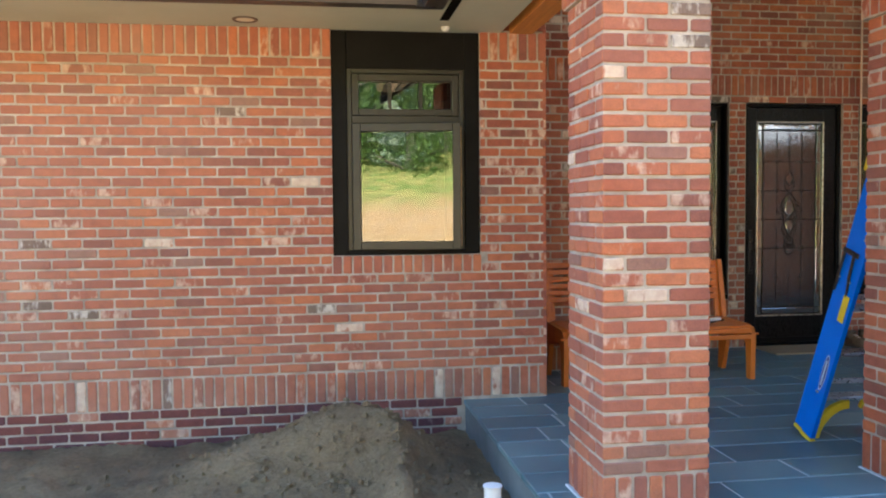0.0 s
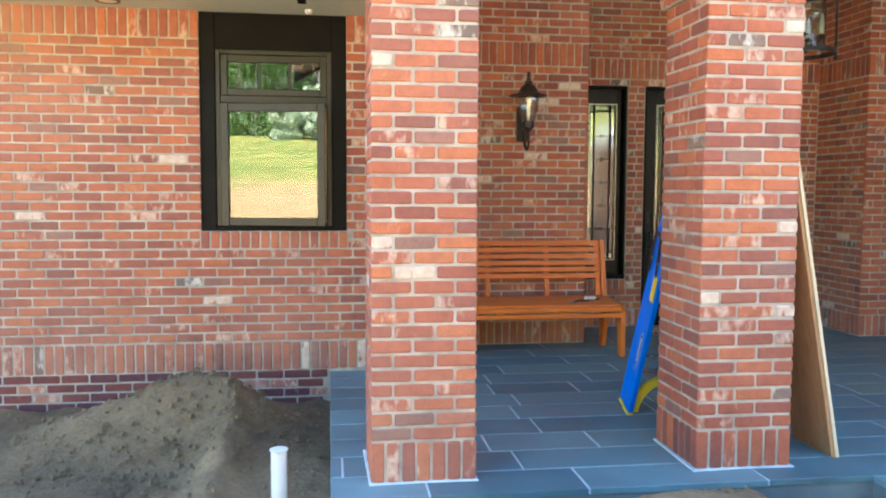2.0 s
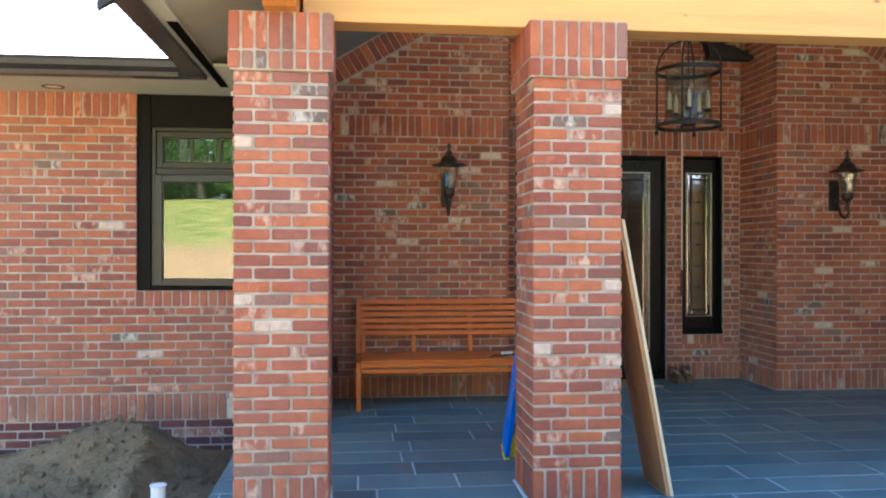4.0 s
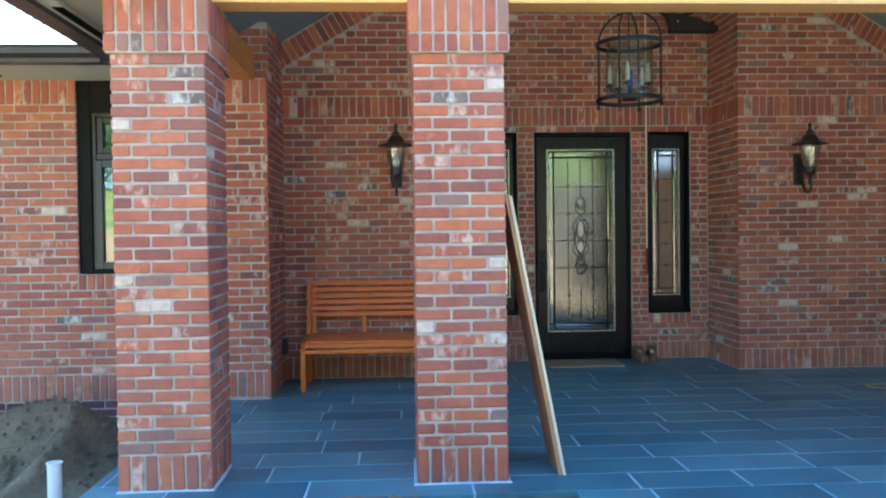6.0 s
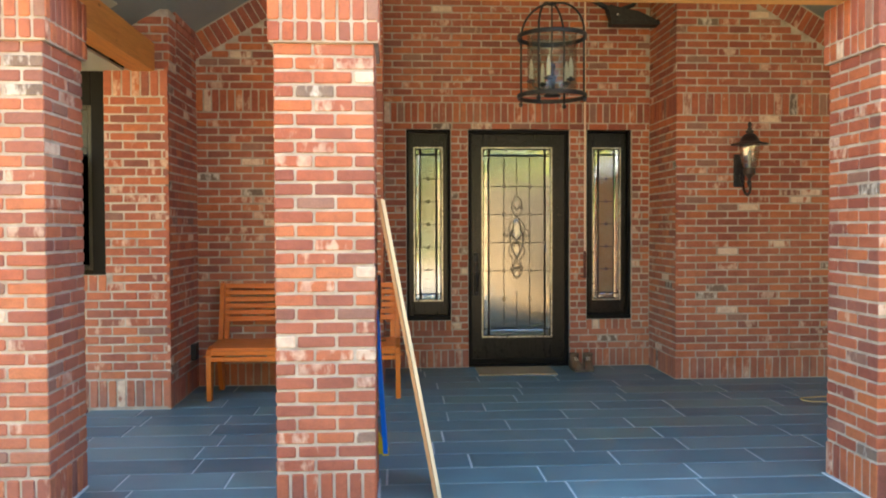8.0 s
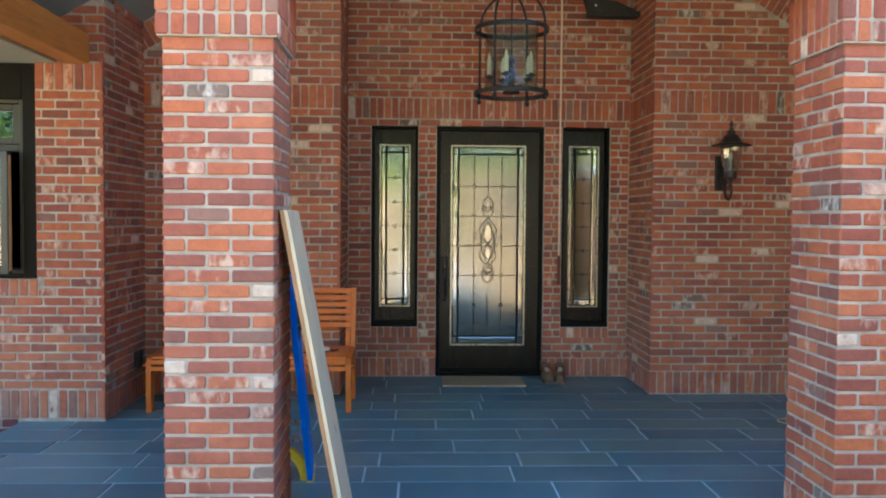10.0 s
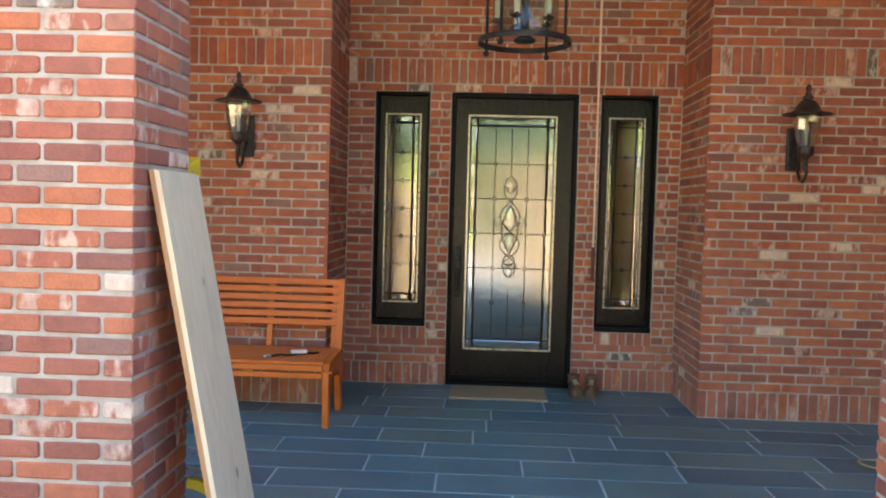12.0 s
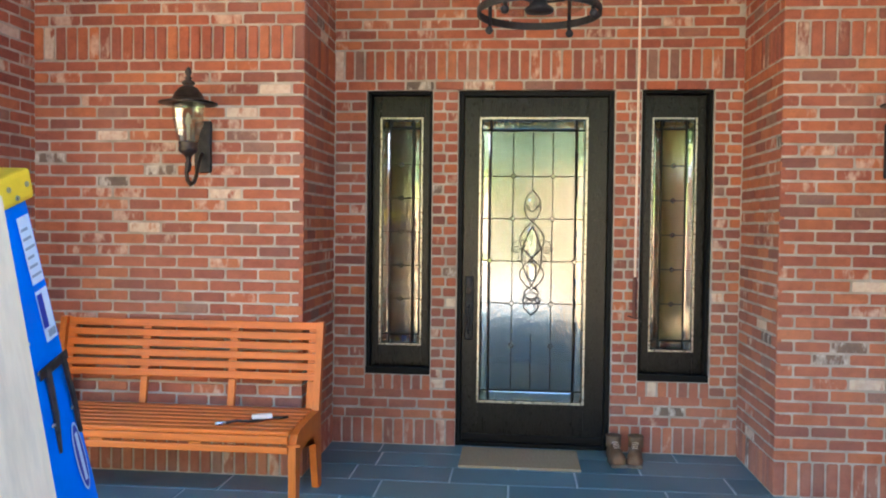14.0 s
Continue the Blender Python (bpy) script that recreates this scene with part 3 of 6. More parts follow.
marks = {
    "a": {(1, 0): 1, (2, 0): 2, (2, 2): 4, (4, 2): 4, (6, 0): 6, (7, 1): 2, (10, 2): 1, (11, 0): 1, (11, 2): 2, (12, 1): 1, (14, 2): 1, (18, 0): 6, (18, 1): 3, (18, 2): 2, (19, 0): 1, (19, 1): 2,
          (20, 1): 6, (22, 2): 1, (23, 0): 1, (24, 1): 1, (24, 2): 2, (28, 2): 1, (29, 0): 1, (29, 2): 2, (30, 0): 2, (30, 1): 3, (31, 0): 3},
    "b": {(1, 0): 2, (2, 2): 1, (3, 2): 6, (4, 1): 4, (5, 1): 1, (8, 1): 1, (9, 0): 1, (12, 1): 3, (12, 2): 2, (13, 1): 2, (14, 0): 2, (15, 1): 1, (17, 0): 2, (17, 2): 6, (18, 1): 1,
          (20, 2): 3, (21, 2): 1, (22, 0): 6, (23, 0): 1, (23, 1): 1, (23, 2): 6, (24, 1): 1, (25, 2): 1, (29, 0): 1, (29, 2): 4},
    "c": {},
}


def column(x0, y0, seed, mark):
    col = thing("brick_column", x0 + CW / 2, y0 + CW / 2, 0, "square tumbled red brick column with a projecting soldier cap on bluestone", "column", "porch columns", kind="structure")
    bm = B()
    q = CW / 2 - 0.0055
    box(bm, -q, -q, 0.0, q, q, CZ)
    box(bm, -q - 0.024, -q - 0.024, CZ - 0.004, q + 0.024, q + 0.024, CZ + 0.31)
    part("mortar_core", bm, MORTAR, col)
    rr_ = random.Random(seed)
    o_ = [(sx * (CW / 2 + rr_.uniform(0.006, 0.022)) + dx, sy * (CW / 2 + rr_.uniform(0.006, 0.022)) + dy) for sx, sy, dx, dy in ((-1, -1, 0, 0), (0, -1, 0, 0), (1, -1, 0, 0), (1, 0, 0, 0), (1, 1, 0, 0), (0, 1, 0, 0), (-1, 1, 0, 0), (-1, 0, 0, 0))]
    bm = B()
    lo_ = [bm.verts.new((x, y, 0.0012)) for x, y in o_]
    hi_ = [bm.verts.new((x * 0.985, y * 0.985, 0.008)) for x, y in o_]
    for i in range(8):
        bm.faces.new((lo_[i], lo_[(i + 1) % 8], hi_[(i + 1) % 8], hi_[i]))
    bm.faces.new(hi_)
    part("mortar_bed", bm, GROUT, col, "thin white mortar smear round the foot")
    exec_bricks.append((col, y0, mark, seed))
    return col


def column_bricks(col, mark, singles, faces=(0, 90, -90, 180)):
    n = 0
    for rz in faces:
        m = pose(0, 0, 0, 0, 0, rz) @ pose(0, -CW / 2, 0)
        a = -CW / 2 + 0.002
        w = CW - 0.004
        bs = []
        half = w - 2 * (L + J)
        cs = (CZ - 0.205) / 31
        for r in range(31):
            fromtop = 31 - r
            z = 0.205 + (r + 0.5) * cs
            odd = (fromtop % 2 == 1) ^ (rz in (90, -90))
            ws = [L, L, half] if odd else [half, L, L]
            u = a
            for i, ww in enumerate(ws):
                s = marks[mark].get((fromtop, i)) if rz == 0 else None
                if s is None:
                    s = slot_of() if rz != 0 else (0 if mark in "ab" else slot_of())
                bs.append((u + ww / 2, z, ww, cs - J, s, 0.0))
                u += ww + J
        sold = soldiers(a, a + w, 0.008, 0.19)
        if rz == 0 and mark in "ab":
            sold = [(*b[:4], 1 if i in ((1, 3) if mark == "a" else (2,)) else 0, 0.0) for i, b in enumerate(sold)]
        bs += sold
        n += lay(col, m, bs, max(0, singles - n))
        m2 = pose(0, 0, 0, 0, 0, rz) @ pose(0, -CW / 2 - 0.024, 0)
        cap = soldiers(a - 0.024, a + w + 0.024, CZ + 0.004, 0.094) + soldiers(a - 0.024, a + w + 0.024, CZ + 0.108, 0.2)
        n += lay(col, m2, cap, max(0, singles - n))


column(1.402, 3.6, 1, "a")
column(3.034, 3.6, 2, "b")
column(6.16, 3.54, 3, "c")
column(7.98, 3.54, 4, "c")

# ---- walls ----
EAVE = 2.706
SL = 0.6                          # slope of the porch ceiling
APX, APZ = 4.94, 5.095


def gable(x):
    return APZ - SL * abs(x - APX)


WY, WX = 6.08, 1.845               # face of the window wall, and its end
bm = B()
D = 0.25
F_ = 0.0048
# window opening from x 0.285 to 1.37 and z 1.085 up to the soffit
box(bm, -7.0, WY + F_, -0.5, 0.262, WY + D, EAVE + 0.03)
box(bm, 1.344, WY + F_, -0.5, WX - F_, WY + D, EAVE + 0.012)
box(bm, 0.262, WY + F_, -0.5, 1.344, WY + D, 1.085)
window_wall = tagged(part("wall_west", bm, MORTAR), "long tumbled red brick house wall with soldier courses", "wall", kind="structure")

LY, DY, RY = 7.02, 7.84, 7.03    # left, door and right walls
XL, XR = 3.54, 6.30             # ends of the recess
XE = 8.05


def slab(name, p, t, material, label, cat="roof"):
    """A sloping sheet through four corners, t thick downwards."""
    bm = B()
    a = [bm.verts.new(q) for q in p]
    b = [bm.verts.new((q[0], q[1], q[2] - t)) for q in p]
    bm.faces.new(a)
    bm.faces.new(b[::-1])
    for i in range(len(p)):
        j = (i + 1) % len(p)
        bm.faces.new((a[i], b[i], b[j], a[j]))
    return tagged(part(name, bm, material), label, cat, kind="structure")


def wall_part(name, label, boxes, material=None):
    bm = B()
    for b in boxes:
        box(bm, *b)
    return tagged(part(name, bm, material or MORTAR), label, "wall", kind="structure")


def gabled(name, label, x0, x1, y0, y1, z0=0.0, holes=()):
    """A wall whose top follows the ceiling, cut round its holes into upright strips."""
    bm = B()
    cuts = sorted({x0, x1, *[h[0] for h in holes], *[h[1] for h in holes], *([APX] if x0 < APX < x1 else [])})
    for a, b in zip(cuts, cuts[1:]):
        mid = (a + b) / 2
        hs = [h for h in holes if h[0] <= mid <= h[1]]
        lo = z0
        if hs:
            if hs[0][2] > z0:
                poly(bm, [(a, z0), (b, z0), (b, hs[0][2]), (a, hs[0][2])], y0, y1)
            lo = hs[0][3]
        poly(bm, [(a, lo), (b, lo), (b, gable(b)), (a, gable(a))], y0, y1)
    return tagged(part(name, bm, MORTAR), label, "wall", kind="structure")


side_wall = wall_part("wall_side_west", "tumbled red brick return wall at the end of the porch", [(WX - D, WY + D, 0, WX - F_, LY + D, 3.1)])
pier = wall_part("wall_pier", "brick pier end above the soldier course", [(WX - D - 0.1, WY + 0.03, 2.72, WX + 0.004, WY + D, 3.2)])
left_wall = gabled("wall_north_west", "tumbled red brick porch wall with a lantern and a bench", WX - F_, XL - F_, LY + F_, LY + D)
jog_left = wall_part("wall_jog_west", "narrow brick return of the entry recess", [(XL - D, LY + D, 0, XL - F_, DY + D, gable(XL) + 0.02)])
OP = [(3.765, 4.222, 0.493, 2.462), (4.402, 5.459, 0.0, 2.464), (5.638, 6.111, 0.493, 2.466)]
door_wall = gabled("wall_entry", "tumbled red brick entry wall with soldier band over the door", XL - F_, XR + F_, DY + F_, DY + D, holes=OP)
jog_right = wall_part("wall_jog_east", "narrow brick return of the entry recess", [(XR + F_, RY + D, 0, XR + D, DY + D, gable(XR) + 0.02)])
right_wall = gabled("wall_north_east", "tumbled red brick porch wall with a lantern", XR + F_, XE, RY + F_, RY + D)
east_wall = wall_part("wall_east", "tumbled red brick wall closing the porch", [(XE, 4.1, -0.4, XE + D, RY + D, 3.2)])
for wx in (-7.0, 12.0):
    wall_part("wall_end", "plain brick end wall of the house", [(wx - D, WY, -0.5, wx, 14, 3.0)])
wall_part("wall_back", "plain brick back wall of the house", [(-7.0, 14, -0.5, 12.0, 14.2, 3.0)])
wall_part("wall_east_wing", "plain brick front wall of the east wing", [(XE + D, 4.1, -0.5, 12.0, 4.3, 3.0)])
# Unseen wing, added to cut light from the east and darken reflections.
added_wing = wall_part("wall_wing", "unseen brick wing wall added to cut light from the east", [(8.85, -7.0, -0.5, 9.1, 4.0, 2.9)])
wall_part("wall_added_wing_end", "plain brick end wall of the unseen added wing", [(9.1, -7.0, -0.5, 15.0, -6.75, 2.9)])
slab("roof_added_wing", [(8.5, -7.3, 2.7), (11.9, -7.3, 4.5), (11.9, 4.2, 4.5), (8.5, 4.2, 2.7)], 0.12, SHINGLE, "pale shingled roof slope of the unseen added wing")
slab("roof_added_wing_far", [(11.9, -7.3, 4.5), (15.3, -7.3, 2.7), (15.3, 4.2, 2.7), (11.9, 4.2, 4.5)], 0.12, SHINGLE, "pale shingled roof slope of the unseen added wing")
# Rooms behind the glass: their dimness is put into the wall colour.
wall_part("wall_inner", "inner wall behind the entry, near-black for the unlit hall", [(2.4, 11.6, -0.2, 7.6, 11.7, 4.6), (2.3, 8.3, -0.2, 2.4, 11.7, 4.6), (7.6, 8.3, -0.2, 7.7, 11.7, 4.6)], DARK)
tagged(part("floor_inside", box(B(), 2.3, 8.28, -0.12, 7.7, 11.7, -0.01), DARK), "floor inside the hall, near-black for the unlit hall", "floor", kind="structure")
# Lid added above the hall so that no daylight gets in.
tagged(part("ceiling_hall_lid", box(B(), 2.3, 8.28, 2.9, 7.7, 11.72, 2.95), DARK), "unseen near-black lid over the hall, added to stop daylight", "ceiling", kind="structure")
tagged(part("ceiling_inside", box(B(), -3, 6.5, 2.85, 1.6, 9.5, 2.9), DARK), "ceiling behind the window, near-black for the unlit room", "ceiling", kind="structure")
wall_part("wall_room", "wall behind the window, near-black for the unlit room", [(-3, 9.4, -0.3, 1.6, 9.5, 2.85), (-3.1, 6.45, -0.3, -3, 9.5, 2.85), (1.58, 6.45, -0.3, 1.6, 9.5, 2.85)], DARK)


# ---- roofs ----
EX, EY, RF = 0.91, 5.28, 3.22      # eaves of the porch roof and of the house, front of the porch roof
RX = 2 * APX - EX
TH = 0.03
# Outer ceiling slope in a paler colour, in place of daylight falling on it.
slab("ceiling_front_paler", [(EX + 0.12, RF, gable(EX + 0.12) + TH - 0.006), (1.62, RF, gable(1.62) + TH - 0.006), (1.62, 5.6, gable(1.62) + TH - 0.006), (EX + 0.12, 5.6, gable(EX + 0.12) + TH - 0.006)], TH, SOFFIT, "porch ceiling slope under the eave, coloured paler for its daylight", "ceiling")
slab("ceiling_west", [(EX + 0.12, RF, gable(EX + 0.12) + TH), (APX, RF, APZ + TH), (APX, 10.0, APZ + TH), (EX + 0.12, 10.0, gable(EX + 0.12) + TH)], TH, CEIL, "grey-green painted porch ceiling slope", "ceiling")
slab("ceiling_east", [(APX, RF, APZ + TH), (RX, RF, gable(RX) + TH), (RX, 10.0, gable(RX) + TH), (APX, 10.0, APZ + TH)], TH, CEIL, "grey-green painted porch ceiling slope", "ceiling")


def shingled(name, label, o, ux, uy, n, m_, rows, per):
    """Shingles in courses on the plane with corner o, along ux and up uy; n rows deep."""
    V, F = [], []
    rr = random.Random(5)
    up = Vector(ux).cross(Vector(uy)).normalized()
    if up.z < 0:
        up = -up
    ux, uy, o = Vector(ux), Vector(uy), Vector(o)
    for j in range(rows):
        off = rr.random()
        for i in range(-1, per):
            a, b = (i + off) / per, (i + off + 0.985) / per
            a, b = max(a, 0), min(b, 1)
            if b - a < 0.002:
                continue
            lo, hi = j / rows, (j + 1.02) / rows
            k = len(V)
            lift = rr.uniform(0.009, 0.013)
            p = [o + ux * a + uy * lo + up * lift, o + ux * b + uy * lo + up * lift, o + ux * b + uy * hi + up * 0.003, o + ux * a + uy * hi + up * 0.003]
            V += p + [o + ux * a + uy * lo, o + ux * b + uy * lo]
            F += [(k, k + 1, k + 2, k + 3), (k + 4, k + 5, k + 1, k)]
    ob = mesh_ob("shingles", V, F, SHINGLE, m_)
    ob["kind"] = "stuff"
    return ob


HZ = 2.78
RIDGE_Y, HS = 11.0, 0.52
hz = lambda y_: HZ + HS * (y_ - EY)
hr = slab("roof_house", [(-7.6, EY, HZ), (EX, EY, HZ), (EX, 5.5, hz(5.5)), (APX, 10.2, hz(10.2)), (APX, RIDGE_Y, hz(RIDGE_Y)), (-7.6, RIDGE_Y, hz(RIDGE_Y))], 0.05, SHINGLE, "pale shingled house roof above the window wall")
shingled("s", "", (-4.6, EY - 0.01, HZ + 0.002), (EX + 4.6, 0, 0), (0, 2.6, 2.6 * HS), 1, hr, 16, 20)
slab("roof_house_upper", [(-7.6, RIDGE_Y, HZ + HS * (RIDGE_Y - EY)), (12.6, RIDGE_Y, HZ + HS * (RIDGE_Y - EY)), (12.6, 15, HZ + 0.8), (-7.6, 15, HZ + 0.8)], 0.05, SHINGLE, "pale shingled rear roof")
slab("roof_east", [(RX, 3.4, HZ), (12.6, 3.4, HZ), (12.6, RIDGE_Y, HZ + HS * (RIDGE_Y - EY)), (RX, RIDGE_Y, HZ + HS * (RIDGE_Y - EY))], 0.05, SHINGLE, "pale shingled east wing roof")
RT = 0.2
slab("roof_porch_west", [(EX, RF - 0.05, gable(EX) + RT), (APX, RF - 0.05, APZ + RT), (APX, 11.0, APZ + RT), (EX, 11.0, gable(EX) + RT)], 0.04, SHINGLE, "pale shingled porch roof slope")
slab("roof_porch_east", [(APX, RF - 0.05, APZ + RT), (RX, RF - 0.05, gable(RX) + RT), (RX, 11.0, gable(RX) + RT), (APX, 11.0, APZ + RT)], 0.04, SHINGLE, "pale shingled porch roof slope")
# soffits
tagged(part("ceiling_soffit", box(B(), -7.0, EY + 0.05, EAVE, EX + 0.05, WY + 0.1, EAVE + 0.02), SOFFIT), "beige painted soffit under the house eave", "ceiling", kind="structure")
tagged(part("ceiling_soffit_porch", box(box(B(), EX + 0.0501, RF + 0.1, EAVE, EX + 0.15, 5.0, EAVE + 0.018), EX + 0.0501, 5.0, EAVE, 1.5, WY + 0.1, EAVE + 0.02), SOFFIT), "beige painted soffit under the porch eave", "ceiling", kind="structure")
# fascia and gutters
bm = B()
box(bm, -7.0, EY + 0.0, EAVE - 0.03, EX + 0.0, EY + 0.05, EAVE + 0.09)
part_f = tagged(part("trim_fascia_house", bm, GUTTER), "dark bronze fascia", "trim", kind="structure")
bm = B()
box(bm, EX - 0.0, RF + 0.1, EAVE - 0.03, EX + 0.05, EY + 0.05, EAVE + 0.09)
tagged(part("trim_fascia_porch", bm, GUTTER), "dark bronze fascia", "trim", kind="structure")


def gutter(length):
    """K-profile gutter run along x, its back at y = 0."""
    bm = B()
    pr = [(0, 0.11), (0, 0), (-0.075, 0), (-0.085, 0.03), (-0.115, 0.06), (-0.12, 0.1), (-0.13, 0.115), (-0.115, 0.118), (-0.108, 0.06), (-0.08, 0.035), (-0.07, 0.008), (-0.006, 0.008), (-0.006, 0.11)]
    a = [bm.verts.new((0, y_, z_)) for y_, z_ in pr]
    b = [bm.verts.new((length, y_, z_)) for y_, z_ in pr]
    for i in range(len(pr)):
        j = (i + 1) % len(pr)
        bm.faces.new((a[i], b[i], b[j], a[j]))
    bm.faces.new(a)
    bm.faces.new(b)
    return bm


for n_, lab, m_ in ((7.0 + EX - 0.13, "dark bronze gutter along the house eave", pose(-7.0, EY, EAVE - 0.035)), (EY - RF - 0.02, "dark bronze gutter along the porch eave", pose(EX, EY - 0.02, EAVE - 0.03, 0, 0, -90))):
    g_ = thing("gutter", 0, 0, 0, lab, "gutter", "eave gutters")
    g_.matrix_basis = m_
    part("trough", gutter(n_), GUTTER, g_, "dark bronze trough")
    i = 0.35
    while i < n_ - 0.1:
        part("hanger_strap", box(B(), i, -0.112, 0.101, i + 0.022, -0.002, 0.1045), GUTTER, g_)
        i += 0.6
    part("lip", box(B(), 0.0, -0.1315, 0.113, n_, -0.1135, 0.121, 0.002), GUTTER, g_, "rolled gutter lip")
bk = thing("wood_block", 0.80, 4.4, EAVE + 0.085, "small raw orange wood block resting on the gutter", "wood block")
part("block", box(B(), -0.045, -0.02, 0.006, 0.035, 0.02, 0.075, 0.004), BEAM_Y, bk)
# front rake boards
for s, xe in ((1, EX - 0.08), (-1, RX + 0.08)):
    bm = B()
    z0, z1 = gable(xe), APZ
    poly(bm, [(xe, z0 - 0.06), (APX, z1 - 0.04), (APX, z1 + 0.2), (xe, z0 + 0.18)], RF - 0.05, RF - 0.01)
    tagged(part("trim_rake", bm, GUTTER), "dark bronze rake board on the porch gable", "trim", kind="structure")

# ---- timbers ----
BZ = CZ + 0.31
bm = B()
box(bm, 1.76, 3.74, BZ, 8.1, 3.94, BZ + 0.235, 0.008)
truss = thing("timber_truss", 0, 0, 0, "exposed fir timber truss resting on the brick columns", "beam", kind="structure")
part("tie_beam", bm, BEAM, truss)
bm = B()
box(bm, 4.80, 3.745, BZ + 0.236, 4.95, 3.935, APZ - 0.1, 0.008)
part("king_post", bm, BEAM_Y, truss)
for s in (-1, 1):
    bm = B()
    a = Vector((4.875 + s * 0.076, 0, BZ + 0.237))
    poly(bm, [(4.875 + s * 0.078, BZ + 0.237), (4.875 + s * 0.20, BZ + 0.237), (4.875 + s * 0.28, BZ + 0.31), (4.875 + s * 1.6, BZ + 1.3), (4.875 + s * 1.45, BZ + 1.38), (4.875 + s * 0.078, BZ + 0.36)], 3.76, 3.92)
    part("strut", bm, BEAM, truss)
    bm = B()
    x0 = APX + s * 3.19
    poly(bm, [(x0, BZ + 0.237), (x0 - s * 0.42, BZ + 0.237), (x0 - s * 0.52, BZ + 0.27), (APX, gable(APX) - 0.25), (APX, gable(APX) - 0.03), (x0, gable(x0) - 0.02)], 3.75, 3.93)
    part("top_chord", bm, BEAM, truss)


def purlin(x):
    bm = B()
    yz = [(3.34, BZ + 0.3), (3.34, BZ + 0.12), (3.40, BZ + 0.03), (3.48, BZ + 0.001), (6.26, BZ + 0.001), (6.26, BZ + 0.22), (3.6, BZ + 0.25)]
    a = [bm.verts.new((x - 0.085, y_, z_)) for y_, z_ in yz]
    b = [bm.verts.new((x + 0.085, y_, z_)) for y_, z_ in yz]
    bm.faces.new(a)
    bm.faces.new(b[::-1])
    for i in range(len(yz)):
        j = (i + 1) % len(yz)
        bm.faces.new((a[i], b[i], b[j], a[j]))
    return tagged(part("timber_beam", bm, BEAM_Y), "orange fir timber beam with a curved end on the brick column", "beam", kind="structure")


purlin(1.655)


# ---- window ----
def frame_rect(bm, x0, z0, x1, z1, w, y0, y1, bev=0.004, wb=None, wt=None):
    """A frame round a rectangle, w wide, from y0 to y1."""
    wb, wt = wb or w, wt or w
    box(bm, x0, y0, z0, x0 + w, y1, z1, bev)
    box(bm, x1 - w, y0, z0, x1, y1, z1, bev)
    box(bm, x0 + w, y0 + 0.0015, z0, x1 - w, y1, z0 + wb, bev)
    box(bm, x0 + w, y0 + 0.0015, z1 - wt, x1 - w, y1, z1, bev)
    return bm


win = thing("window", -0.025, WY, 0, "dark bronze house window with a transom, its lower casement ajar, in black trim", "window", kind="structure")
bm = frame_rect(B(), 0.287, 1.087, 1.368, EAVE, 0.11, 0.03, 0.2, wb=0.035, wt=0.27)
part("window_trim", bm, BLACKF, win, "black painted wide window trim")
bm = frame_rect(B(), 0.397, 1.122, 1.258, 2.44, 0.035, 0.05, 0.19)
box(bm, 0.432, 0.055, 2.045, 1.223, 0.19, 2.10, 0.004)
part("window_frame", bm, DARKWOOD, win)
bm = frame_rect(B(), 0.434, 2.102, 1.221, 2.404, 0.05, 0.065, 0.15)
tr = part("transom", bm, DARKWOOD, win)
part("pane", box(B(), 0.486, 0.10, 2.154, 1.169, 0.106, 2.352), PANE, tr)
bm = B()
for i in (1, 2):
    xx = 0.486 + 0.683 * i / 3
    box(bm, xx - 0.014, 0.086, 2.154, xx + 0.014, 0.099, 2.352, 0.002)
part("muntins", bm, DARKWOOD, tr)
sash = new("casement_sash")
sash.parent = win
sash.matrix_basis = pose(0.436, 0.05, 0, 0, 0, -9)
bm = frame_rect(B(), 0, 1.125, 0.785, 2.04, 0.06, -0.03, 0.02)
sf = part("sash_frame", bm, DARKWOOD, win, "dark bronze casement sash standing ajar")
sf.matrix_basis = sash.matrix_basis
bpy.data.objects.remove(sash)
part("pane", box(B(), 0.061, -0.006, 1.186, 0.724, 0.0, 1.979), PANE, sf)
part("weather_strip", box(B(), 0.7855, -0.018, 1.15, 0.789, 0.008, 2.01), PLANK_EDGE, sf, "bare wood edge of the sash")


# ---- leaded doors ----
def arc(p0, p1, bulge, n=10):
    """Points of a bowed line in x-z."""
    a, b = Vector(p0), Vector(p1)
    d = b - a
    nrm = Vector((-d[1], d[0]))
    return [a + d * (i / n) + nrm * bulge * math.sin(math.pi * i / n) for i in range(n + 1)]


def came(bm, pts, y, r=0.0035):
    tube(bm, [(p[0], y, p[1]) for p in pts], r, 5)


